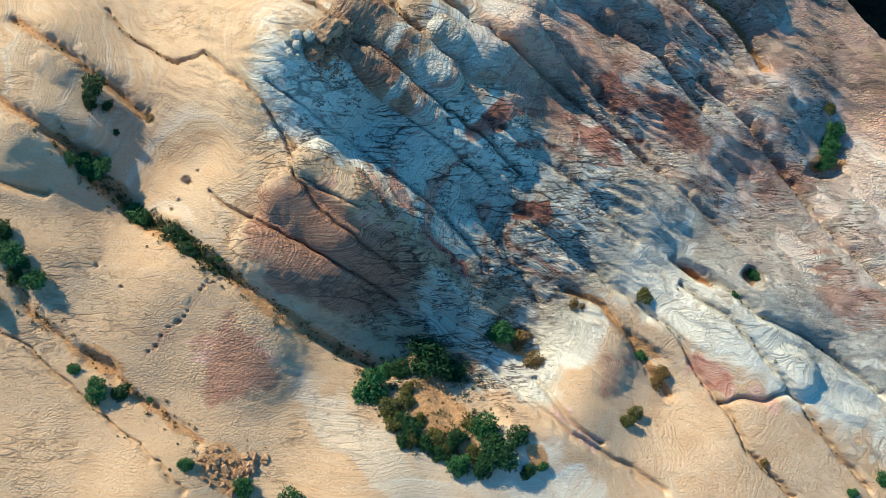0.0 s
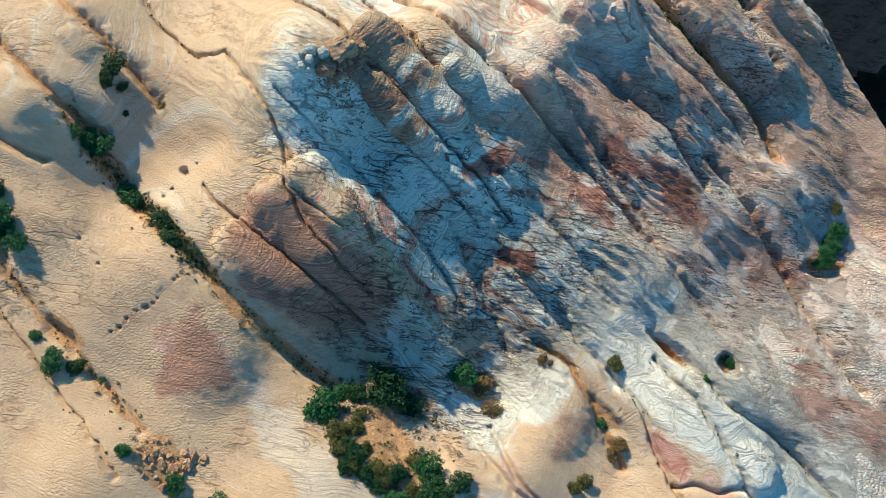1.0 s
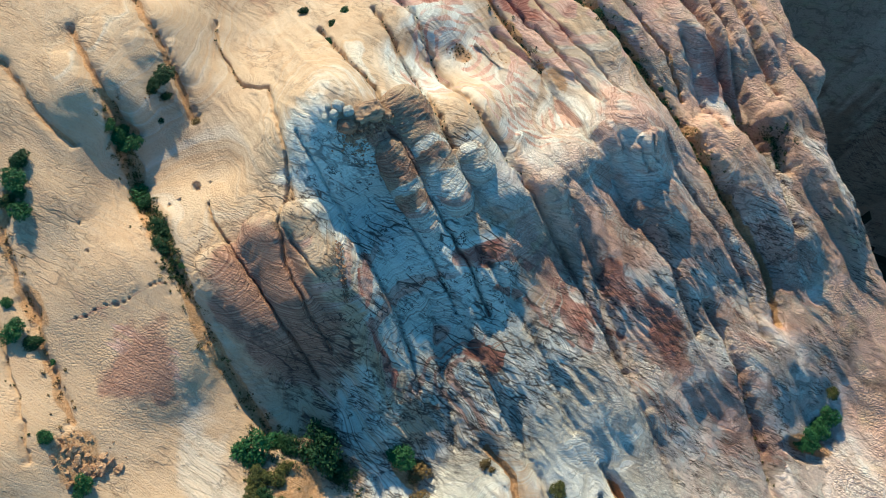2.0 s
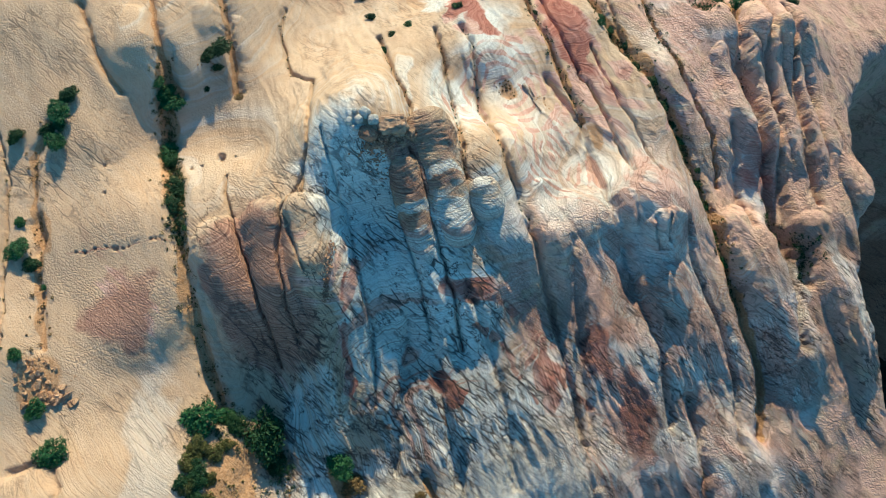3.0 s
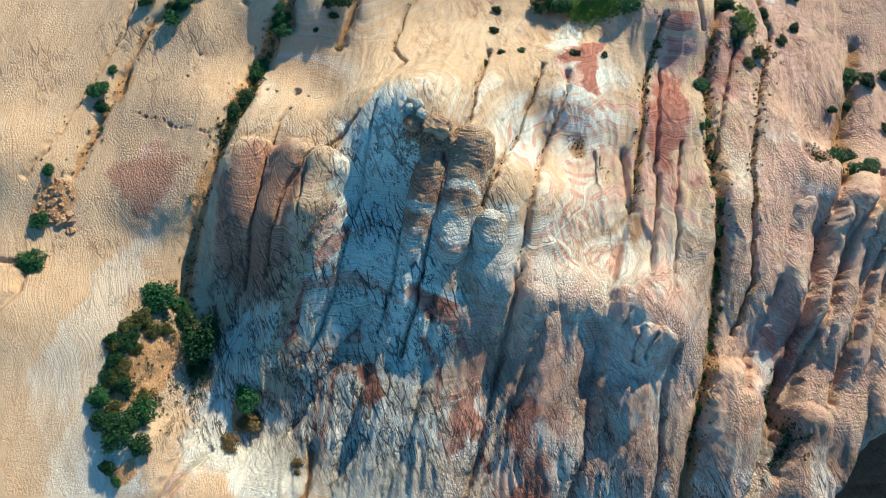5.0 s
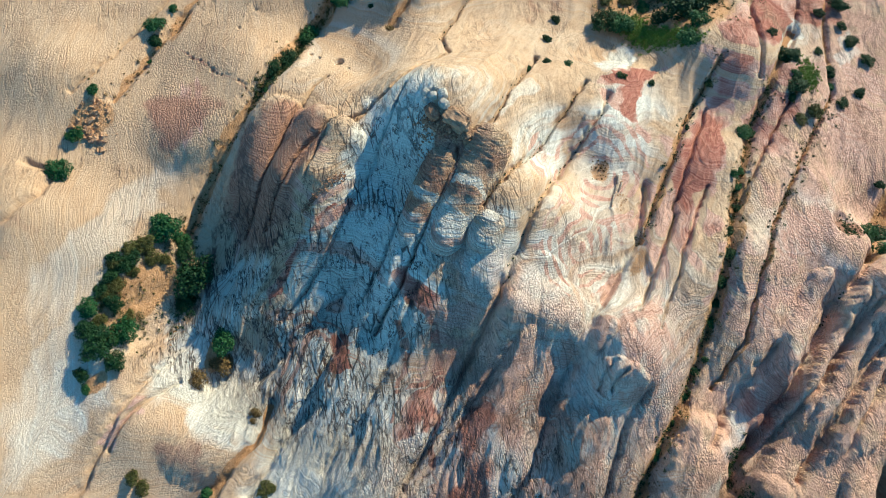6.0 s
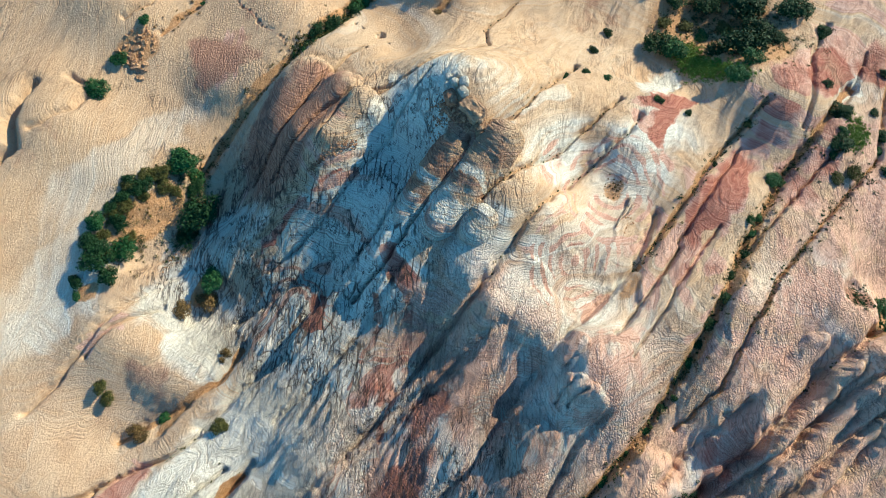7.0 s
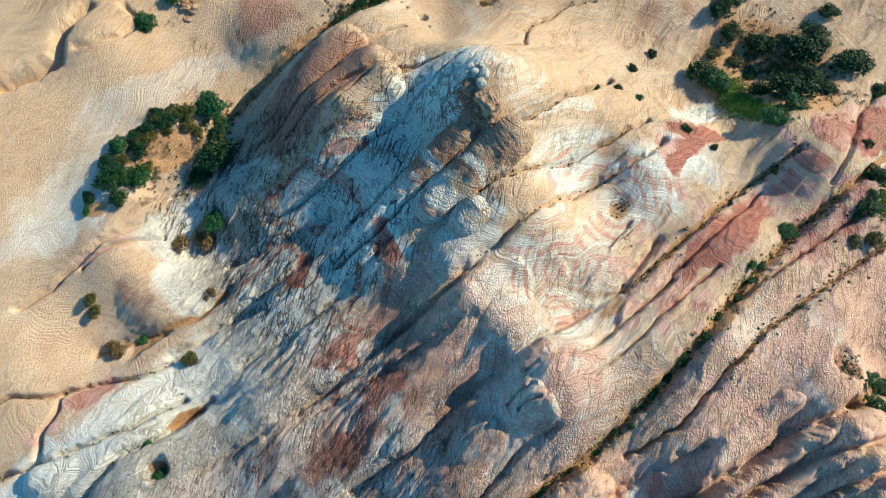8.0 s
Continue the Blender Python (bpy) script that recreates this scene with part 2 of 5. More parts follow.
def plain(name, low, high, scale, rough=0.9, high_bump=0.03):
    m, nodes, links, bsdf = material(name)
    nt = m.node_tree
    pos = node(nodes, "TexCoord").outputs["Object"]
    a, b = noise_of(nt, pos, scale, 5.0, 0.65), noise_of(nt, pos, scale * 0.2, 2.0)
    f = mathn(nt, "ADD", mathn(nt, "MULTIPLY", a, 0.6), mathn(nt, "MULTIPLY", b, 0.4))
    whole = nodes.new("ShaderNodeObjectInfo").outputs["Random"]
    f = mathn(nt, "ADD", ramp(nt, f, 0.35, 0.65), mathn(nt, "MULTIPLY", mathn(nt, "SUBTRACT", whole, 0.5), 0.5), True)
    links.new(mixc(nt, f, low, high), bsdf.inputs["Base Color"])
    bsdf.inputs["Roughness"].default_value = rough
    bsdf.inputs["Specular IOR Level"].default_value = 0.15
    bump = nodes.new("ShaderNodeBump")
    bump.inputs["Strength"].default_value, bump.inputs["Distance"].default_value = 0.8, high_bump * 10
    links.new(a, bump.inputs["Height"])
    links.new(bump.outputs[0], bsdf.inputs["Normal"])
    return m


LEAVES = {
    "green": leaves("green_leaves", (0.012, 0.055, 0.014), (0.055, 0.135, 0.042)),
    "dark": leaves("dark_leaves", (0.006, 0.026, 0.008), (0.028, 0.070, 0.020)),
    "olive": leaves("olive_leaves", (0.036, 0.046, 0.010), (0.130, 0.120, 0.032)),
    "grass": leaves("grass_blades", (0.080, 0.130, 0.015), (0.210, 0.300, 0.045)),
    "dry": leaves("dry_leaves", (0.085, 0.060, 0.022), (0.230, 0.150, 0.055)),
}
BARK = plain("bark", (0.10, 0.07, 0.05), (0.22, 0.17, 0.13), 9.0)
DEADWOOD = plain("dead_wood", (0.26, 0.20, 0.15), (0.50, 0.43, 0.36), 12.0)
TAN_STONE = plain("tan_stone", (0.40, 0.22, 0.11), (0.60, 0.40, 0.25), 5.0)
RED_STONE = plain("red_stone", (0.25, 0.14, 0.09), (0.50, 0.32, 0.20), 6.0)
WHITE_STONE = plain("white_stone", (0.42, 0.39, 0.34), (0.64, 0.60, 0.53), 4.0)
CRUST = plain("brown_crust", (0.22, 0.13, 0.08), (0.50, 0.34, 0.22), 4.0, 0.92, 0.05)
# foliage colour lowered to near black, so the valley's shade is painted in
SHADED_WOODLAND = plain("shaded_woodland", (0.008, 0.011, 0.007), (0.036, 0.032, 0.020), 0.6, 0.95, 0.2)
# ---- relief of the slickrock ----
def perlin(x, y, seed):
    """Gradient noise on arrays, about -0.7 to 0.7."""
    xi, yi = np.floor(x), np.floor(y)
    fx, fy = x - xi, y - yi
    xi, yi = xi.astype(np.int64), yi.astype(np.int64)

    def corner(dx, dy):
        h = ((xi + dx) * 374761393 + (yi + dy) * 668265263 + seed * 2147483647) & 0xFFFFFFFF
        h = ((h ^ (h >> 13)) * 1274126177) & 0xFFFFFFFF
        a = ((h ^ (h >> 16)) & 0xFFFF) * (2 * math.pi / 65536)
        return np.cos(a) * (fx - dx) + np.sin(a) * (fy - dy)

    sx, sy = fx * fx * fx * (fx * (fx * 6 - 15) + 10), fy * fy * fy * (fy * (fy * 6 - 15) + 10)
    low = corner(0, 0) * (1 - sx) + corner(1, 0) * sx
    high = corner(0, 1) * (1 - sx) + corner(1, 1) * sx
    return low * (1 - sy) + high * sy


def fbm(x, y, size, octaves, seed):
    total, gain, k = 0, 1.0, 1 / size
    for n in range(octaves):
        total = total + gain * perlin(x * k, y * k, seed + 17 * n)
        gain, k = gain * 0.5, k * 2.03
    return total


def smooth(a, b, x):
    s = np.clip((x - a) / (b - a), 0, 1)
    return s * s * (3 - 2 * s)


# The fins run along u (downhill, to the south-east); v lies across them.
UX, UY = 0.841, -0.541


def uv(x, y):
    return x * UX + y * UY, -x * UY + y * UX


SWELLS, JOINTS, NOSES, BASINS, FINGERS = [], [], [], [], []


def swell(x, y, reach, high):
    """A broad rise (or a hollow, where high is below nought)."""
    SWELLS.append((x, y, reach, high))


def joint(way, width, deep, reach, fall, soil=0.0):
    """A crack along a line: a notch, and the rounded shoulders of the rock on both sides of it. soil: half the width of the earth in it."""
    JOINTS.append((way, width, deep, reach, fall, soil))


def nose(x, y, long, wide, high, turn=0.0, round_top=0.42):
    """A rounded knob or pillar end, high metres proud of its foot; long along u."""
    NOSES.append((x, y, long, wide, high, turn, round_top))


def basin(x, y, long, wide, deep, turn=0.0):
    """A flat-floored hollow in which soil lies."""
    BASINS.append((x, y, long, wide, deep, turn))


def finger(way, wide, high, head=1.0, tail=3.0):
    """A rounded finger of rock along a line, with a domed head and a tail that sinks into the slope; fingers side by side meet in a crease."""
    FINGERS.append((way, wide, high, head, tail))


def along(way, x, y):
    """Distance to a line of points, and how far along it the nearest place lies; before its start or past its end, the overshoot counts too."""
    best, run = np.full(x.shape, 1e9), np.zeros(x.shape)
    total = 0.0
    for k, ((ax, ay), (bx, by)) in enumerate(zip(way, way[1:])):
        long = math.hypot(bx - ax, by - ay)
        dx, dy = (bx - ax) / long, (by - ay) / long
        s = (x - ax) * dx + (y - ay) * dy
        low, high = (-1e9 if k == 0 else 0.0), (1e9 if k == len(way) - 2 else long)
        s = np.clip(s, low, high)
        d = np.hypot(x - ax - s * dx, y - ay - s * dy)
        run = np.where(d < best, total + s, run)
        best = np.minimum(best, d)
        total += long
    return best, run, total


def near(way, x, y):
    """Distance to a line of points."""
    best = np.full(x.shape, 1e9)
    for (ax, ay), (bx, by) in zip(way, way[1:]):
        dx, dy = bx - ax, by - ay
        s = np.clip(((x - ax) * dx + (y - ay) * dy) / (dx * dx + dy * dy), 0, 1)
        best = np.minimum(best, (x - ax - s * dx) ** 2 + (y - ay - s * dy) ** 2)
    return np.sqrt(best)


def turned(x, y, cx, cy, turn):
    """Coordinates along and across an axis that is turned from u by that many degrees."""
    c, s = math.cos(radians(turn)), math.sin(radians(turn))
    ax, ay = UX * c - UY * s, UX * s + UY * c
    return (x - cx) * ax + (y - cy) * ay, -(x - cx) * ay + (y - cy) * ax

FLOOR = -2.0
# western plateau
swell(-22.6, -24.0, 13, 5.70)
swell(-46.0, -12.3, 13, 3.16)
swell(-31.6, -9.6, 8, 1.62)
swell(-8.2, 1.2, 3.5, -0.54)
swell(-24.0, 1.2, 3.5, 1.26)
swell(-8.2, -14.6, 3.5, 2.01)
swell(-14.5, 4.3, 3.5, 1.18)
swell(-20.8, -11.4, 3.5, 1.94)
swell(-5.1, -8.3, 3.5, 0.92)
swell(-20.8, 7.5, 3.5, 1.37)
swell(-27.1, 10.6, 3.5, -1.72)
swell(-30.3, 7.5, 3.5, 1.86)
swell(-17.7, -5.1, 3.5, 0.59)
# butte
swell(-10.9, 22.8, 13, 4.93)
swell(-24.0, 16.9, 3.5, -1.49)
swell(-11.4, 23.2, 3.5, 3.28)
swell(-5.1, 10.6, 3.5, 2.84)
swell(7.5, 1.2, 3.5, -2.30)
swell(-14.5, 26.4, 3.5, 3.05)
swell(1.2, 20.1, 3.5, 1.74)
swell(4.4, 7.5, 3.5, 0.89)
swell(-11.4, 13.8, 3.5, 0.62)
swell(-1.9, 1.2, 3.5, -1.46)
swell(1.2, 4.3, 3.5, 1.07)
swell(-8.2, 16.9, 3.5, 0.73)
swell(-14.5, 20.1, 3.5, 1.32)
swell(13.8, 16.9, 3.5, 0.86)
swell(1.2, -2.0, 3.5, 0.79)
swell(-20.8, 23.2, 3.5, -0.72)
swell(13.8, 10.6, 3.5, -0.96)
# eastern fins
swell(12.5, 46.2, 13, 1.55)
swell(47.6, 22.8, 13, -3.32)
swell(47.6, -0.6, 13, -2.11)
swell(40.4, 33.6, 8, -1.49)
swell(11.6, 76.8, 8, -0.90)
swell(-5.5, 39.0, 5, -0.75)
swell(30.5, 16.5, 5, -1.29)
swell(13.8, 32.7, 3.5, 0.81)
swell(17.0, 45.3, 3.5, -1.49)
swell(17.0, 20.1, 3.5, 0.47)
swell(-1.9, 29.5, 3.5, 2.25)
swell(7.5, 26.4, 3.5, 2.34)
swell(10.7, 61.0, 3.5, 2.57)
swell(4.4, 48.4, 3.5, 2.69)
swell(10.7, 39.0, 3.5, 0.35)
swell(4.4, 57.9, 3.5, 2.06)
swell(20.1, 26.4, 3.5, 1.25)
swell(26.4, 26.4, 3.5, -1.69)
swell(39.0, 20.1, 3.5, -2.11)
swell(17.0, 51.6, 3.5, 0.21)
swell(1.2, 39.0, 3.5, 0.80)
swell(26.4, 45.3, 3.5, 0.84)
swell(13.8, 48.4, 3.5, 1.53)
swell(-1.9, 32.7, 3.5, 3.42)
swell(4.4, 35.8, 3.5, -1.94)
swell(10.7, 35.8, 3.5, 3.44)
swell(7.5, 51.6, 3.5, -1.05)
swell(32.7, 10.6, 3.5, -0.87)
swell(-8.2, 35.8, 3.5, -1.84)
swell(-1.9, 45.3, 3.5, -0.85)
swell(26.4, 13.8, 3.5, -1.51)
swell(-5.1, 51.6, 3.5, 0.69)
# apron
swell(24.2, -24.0, 13, 1.53)
swell(4.4, -24.0, 8, 2.32)
swell(-2.8, -24.0, 8, 3.09)
swell(17.0, 3.0, 5, 0.37)
swell(4.4, -8.3, 3.5, 1.02)
swell(10.7, -5.1, 3.5, 2.00)
swell(20.1, 7.5, 3.5, -2.10)
swell(17.0, -5.1, 3.5, -1.11)
swell(20.1, 13.8, 3.5, 1.29)
swell(7.5, -11.4, 3.5, -0.96)
swell(26.4, 4.3, 3.5, 0.96)
swell(20.1, -2.0, 3.5, -0.92)
# far back
swell(-46.0, 11.1, 13, 4.79)
swell(-34.3, 69.6, 13, -1.86)
swell(-24.4, 40.8, 8, -2.19)
swell(-2.8, 76.8, 8, -1.77)
swell(-46.0, 26.4, 8, 1.97)
swell(-38.8, 48.0, 8, -1.19)
swell(-17.2, 76.8, 8, -1.07)
swell(-46.0, 12.0, 8, 1.80)
swell(-10.0, 52.5, 5, 2.21)
swell(-19.0, 57.0, 5, 2.43)
swell(-27.1, 29.5, 3.5, -2.02)
swell(1.2, 64.2, 3.5, -2.65)
swell(-33.4, 26.4, 3.5, 2.45)
swell(-30.3, 35.8, 3.5, -1.66)
swell(-33.4, 16.9, 3.5, 2.02)
swell(-30.3, 51.6, 3.5, -1.52)
swell(-20.8, 45.3, 3.5, -2.32)
swell(-20.8, 51.6, 3.5, 1.07)
swell(-11.4, 45.3, 3.5, -1.23)
swell(-14.5, 48.4, 3.5, 0.90)
# benches that flatten the foot of the slope
swell(10.0, 10.5, 3.0, 0.60)
swell(16.0, 11.0, 4.0, 0.70)
swell(23.0, 10.0, 3.5, 0.90)
swell(30.0, 2.5, 5.0, 0.90)
swell(28.5, 21.5, 4.0, 0.90)
swell(14.0, 22.5, 2.5, 0.50)
swell(-8.0, 37.2, 2.2, 0.60)
swell(-11.2, 40.4, 1.8, -0.70)
swell(13.4, 34.5, 1.3, 0.80)
swell(16.2, 32.2, 2.0, 0.35)
# smaller rises and hollows
swell(-19.8, 16.7, 2.0, -1.21)
swell(-18.7, 44.2, 2.0, 1.54)
swell(-14.3, 26.6, 3.0, -1.09)
swell(-14.3, 40.9, 4.5, 1.46)
swell(-13.2, 50.8, 3.0, -1.56)
swell(-12.1, 13.4, 2.0, 1.34)
swell(-11.0, 39.8, 2.0, 1.70)
swell(-11.0, 53.0, 4.5, -2.61)
swell(-6.6, 17.8, 2.0, -1.21)
swell(-4.4, 24.4, 3.0, 1.85)
swell(-2.2, 33.2, 3.0, -1.31)
swell(-2.2, 58.5, 2.0, 1.12)
swell(-1.1, 7.9, 2.0, 0.59)
swell(-1.1, 35.4, 4.5, -1.93)
swell(5.5, 17.8, 2.0, 1.24)
swell(5.5, 27.7, 2.0, 0.83)
swell(6.6, 43.1, 2.0, 0.70)
swell(6.6, 64.0, 4.5, 1.27)
swell(9.9, 2.4, 7.0, -1.05)
swell(12.1, 31.0, 2.0, -1.08)
swell(13.2, 42.0, 3.0, -0.79)
swell(19.8, 18.9, 3.0, -1.05)
swell(26.4, 44.2, 2.0, -1.28)
# joints in the rock, from the plateau across the butte to the rim
joint([(-31, 31), (-28.9, 28.4), (-23.4, 24.9), (-20.5, 25.4), (-17, 21.9), (-14.4, 19.5), (-12.6, 17), (-11.6, 15.6)], 0.15, 0.35, 1.2, 0.3)
joint([(-13.5, 20.4), (-7.9, 16.8), (-3, 13.4), (-0.1, 11.4), (4, 7)], 0.10, 0.25, 0.5, 0.06)
joint([(-6.8, 21.5), (-1.8, 18.3), (1.4, 16.1), (4.1, 13.9)], 0.10, 0.25, 0.5, 0.08)
joint([(-7, 24.2), (-3.9, 22.3), (0.1, 19.7), (4, 17.3), (6.7, 15)], 0.16, 0.5, 0.5, 0.10)
joint([(-20.8, 34.7), (-14, 30), (-11.6, 28.7), (-8.3, 26.2)], 0.2, 0.5, 1.0, 0.4)
joint([(-17.1, 39.2), (-12.9, 35.8), (-7.4, 30.9), (-3.8, 27.2), (-2, 25.6)], 0.2, 0.5, 1.3, 0.6)
joint([(-15, 41), (-12.5, 39.5), (-7.1, 34.3), (-0.7, 29.5), (4.5, 26.4), (10.1, 22.8), (14.3, 19.5), (19.3, 15.9)], 0.3, 0.6, 1.4, 0.7)
joint([(-5, 42.5), (1, 39.9), (4.5, 37.1), (7.9, 33.8), (10.9, 31.9)], 0.3, 0.5, 1.2, 0.5)
joint([(-1.3, 44.2), (2.7, 41.7), (6, 39.4), (8.2, 37.4)], 0.16, 0.45, 0.8, 0.3)
joint([(-3.5, 47.9), (1.5, 44.4), (6.8, 41), (10, 38.6)], 0.12, 0.3, 0.7, 0.2)
joint([(-18, 53.8), (-11.6, 48.6), (-5.7, 44.8), (1.2, 40.2)], 0.25, 0.35, 1.2, 0.35, 0.22)
joint([(-13.2, 51.5), (-7, 47.4), (-1.7, 44.1)], 0.14, 0.3, 0.7, 0.2)
joint([(-22, 64), (-15.2, 58.7), (-10.1, 55.3), (-2, 50.1), (4.9, 46.4), (9.4, 44.1), (15.6, 40.3), (18.8, 37.6), (23.2, 34.4), (27.7, 31.7), (31, 27)], 0.55, 0.7, 1.6, 0.7, 0.5)
joint([(-14.3, 61.6), (-6.8, 55), (-1, 50)], 0.15, 0.35, 1.0, 0.3)
joint([(-13.2, 65.4), (-5.1, 58), (1.5, 52.3), (7, 48.7), (11.4, 46.6), (15, 43)], 0.18, 0.4, 1.2, 0.4, 0.12)
joint([(-9.3, 74.6), (-2.6, 69.2), (2.2, 64.6), (5.9, 59.9)], 0.8, 0.7, 1.5, 0.7, 0.8)
joint([(5.9, 59.9), (9.6, 55.3), (12.1, 53.1), (17.1, 48), (21.7, 43.6), (24.5, 40.7), (29, 35)], 0.5, 1.0, 1.2, 0.7)
joint([(-7.6, 79.1), (0.2, 73.8), (5.7, 70.2)], 0.6, 0.7, 1.4, 0.6, 0.6)
joint([(6.2, 65.2), (10.7, 57.3), (13.5, 54.4), (19.1, 47.6), (24, 42)], 0.3, 0.8, 0.9, 0.5)
joint([(9, 63.4), (14.7, 56.6), (18.5, 52.7), (23, 47.5)], 0.3, 0.8, 0.9, 0.5)
joint([(12.5, 48.7), (16.4, 44.4), (19.4, 41.3)], 0.4, 0.6, 1.0, 0.5)
joint([(14.6, 36.5), (17.3, 34.4), (22, 32.2), (26.3, 29.2), (30, 25)], 0.3, 0.5, 1.2, 0.4)
joint([(11.6, 31.3), (15.3, 28.6), (19.3, 26.4), (24, 22)], 0.4, 0.5, 1.4, 0.5)
joint([(8, 28), (9.2, 26.6), (11.8, 24.2), (15.8, 20.4), (18.6, 17.3), (22, 14)], 0.35, 0.4, 1.2, 0.4)
joint([(3.4, 19.3), (8, 16.8), (12, 14.2), (17, 9.5)], 0.3, 0.3, 1.1, 0.3)
joint([(0.8, 14.9), (4.1, 10.5), (7, 6.5), (8.7, 3.9)], 0.4, 0.3, 1.2, 0.5)
joint([(6, 12.6), (10, 9.4), (13, 6.6)], 0.3, 0.3, 1.0, 0.4)
joint([(11.7, 9.3), (14.4, 5.9), (18.1, 3)], 0.4, 0.4, 1.2, 0.5)
joint([(-10.9, -16.8), (-6.9, -17.6), (-4.5, -16.9), (-2.5, -18.2), (0, -20.6)], 0.5, 0.9, 1.4, 0.8)
joint([(-12.5, -14), (-11.4, -12), (-9, -12.6), (-6, -15.5)], 0.3, 0.3, 1.2, 0.4)
# the two clefts in the rounded western shoulder of the butte
joint([(-19.5, 13), (-16.8, 11.2), (-14, 9.8), (-11.8, 8.7), (-6.8, 6.0), (-4, 4.2)], 0.13, 0.35, 0.4, 0.12)
joint([(-12.6, 16.6), (-11.9, 15.2), (-11.4, 13.4), (-9.2, 10.4), (-6.4, 8.4), (-3.6, 6.6)], 0.11, 0.28, 0.3, 0.08)
joint([(-11.4, 13.6), (-9.4, 12.3), (-6.5, 10.9)], 0.11, 0.22, 0.3, 0.06)
# the gully with bushes along its west side, and the plateau's own joints
joint([(-31.5, 17.4), (-28.4, 13.6), (-25.7, 11.1), (-21, 8.9), (-18.7, 6.9), (-15.2, 4.6), (-11.8, 2), (-8.3, -0.2), (-5.2, -1.9)], 0.7, 0.55, 1.2, 0.5, 0.75)
joint([(-33.6, 6.3), (-32.1, 2.9), (-28.9, 0.3), (-25.9, -1.5), (-24.3, -3.2), (-21.9, -4.6), (-18.6, -7)], 0.5, 0.3, 1.0, 0.3, 0.36)
joint([(-36.2, 2.8), (-32, 0.2), (-28.5, -2.8), (-24.8, -5.8), (-21, -8.2), (-18.9, -10.2)], 0.14, 0.25, 0.7, 0.2, 0.0)
joint([(-37, 28.2), (-34.7, 26.6), (-31.2, 24.5), (-28.2, 22), (-25.8, 20.1)], 0.6, 0.5, 1.3, 0.7, 0.4)
joint([(-39, 22), (-35.6, 19.8), (-32.1, 17.6), (-29, 16.2)], 0.6, 0.5, 1.2, 0.4, 0.4)
joint([(-41, 16), (-36, 13.5), (-32, 12.5)], 0.5, 0.35, 1.2, 0.4, 0.3)
# the pale apron below the butte
joint([(11, 5.4), (13.8, 3.9), (16, 1.5), (17.8, -1.4), (19.6, -3.8)], 0.45, 0.4, 1.3, 0.6, 0.4)
joint([(17.4, 4.2), (20.6, 1), (22.4, -2.8), (23.9, -4.7), (25.3, -8.3), (28.6, -11.9)], 0.2, 0.4, 0.9, 0.3)
joint([(21, 5.8), (24.3, 3), (27.6, -0.9), (29.5, -3.3), (32.7, -8), (35.5, -11.5)], 0.2, 0.4, 0.9, 0.3)
joint([(20.5, 8), (21.6, 7), (25, 5), (26.9, 3), (30.7, 1.5), (34, -0.4), (38.1, -3.8)], 0.3, 0.5, 1.3, 0.5)
joint([(24, 25), (27.5, 22.2), (33.2, 16), (34.6, 13.8), (36.8, 10.5), (40.3, 6.2)], 0.4, 0.6, 1.4, 0.7)
joint([(3.6, -0.9), (8.2, -5), (10.5, -6.8), (14.6, -9.2), (18.2, -11.3)], 0.3, 0.4, 1.0, 0.4)
joint([(7.9, -2.3), (10.5, -5.9), (13, -7.6)], 0.2, 0.3, 0.8, 0.3)
joint([(13.7, 22.1), (16.8, 17.8), (21.1, 14.1), (26, 9.5)], 0.35, 0.4, 1.1, 0.35)
joint([(23.8, -4.5), (25, -4), (27, -4.2), (29.4, -3.4)], 0.2, 0.3, 0.7, 0.25)
joint([(12.2, 33.9), (13.3, 33.0), (14.2, 32.6)], 0.10, 0.3, 0.4, 0.1)
joint([(13.1, 34.6), (13.6, 33.9), (14.4, 33.4)], 0.12, 0.35, 0.4, 0.1)
joint([(19.5, 45.6), (21.4, 43.2), (24.4, 43.2), (26.2, 40.6)], 0.6, 1.0, 0.9, 0.5)
joint([(-31, 63.5), (-25.7, 60.4), (-20.5, 58.9), (-15.3, 57.2)], 0.25, 0.35, 1.0, 0.25)
joint([(-31, 73), (-22.6, 68.4), (-16.3, 66.1), (-13.2, 65.4)], 0.3, 0.4, 1.0, 0.25, 0.2)
joint([(-27, 67), (-21, 64), (-17, 61)], 0.18, 0.3, 0.8, 0.2)
# rounded ends of the fins
nose(2.6, 9.4, 9.0, 5.6, -1.3, 0, 1.6)
nose(-4.2, 15.8, 6.0, 3.4, -0.7, 0, 1.6)
nose(15.4, 31.0, 4.5, 2.6, 0.8, 0, 1.0)
nose(12.2, 0.4, 5.2, 3.9, 0.55, 0, 1.2)
nose(1.6, 25.9, 4.8, 2.2, 0.8, 0, 0.65)
nose(25.0, 51.6, 3.2, 1.5, 1.6)
nose(29.8, -1.6, 2.4, 1.8, 0.9, 0, 0.7)
nose(-16.2, -0.4, 5.6, 5.0, 0.9, 0, 1.7)
nose(-29.8, 8.6, 2.8, 1.8, 0.28, 0, 1.0)
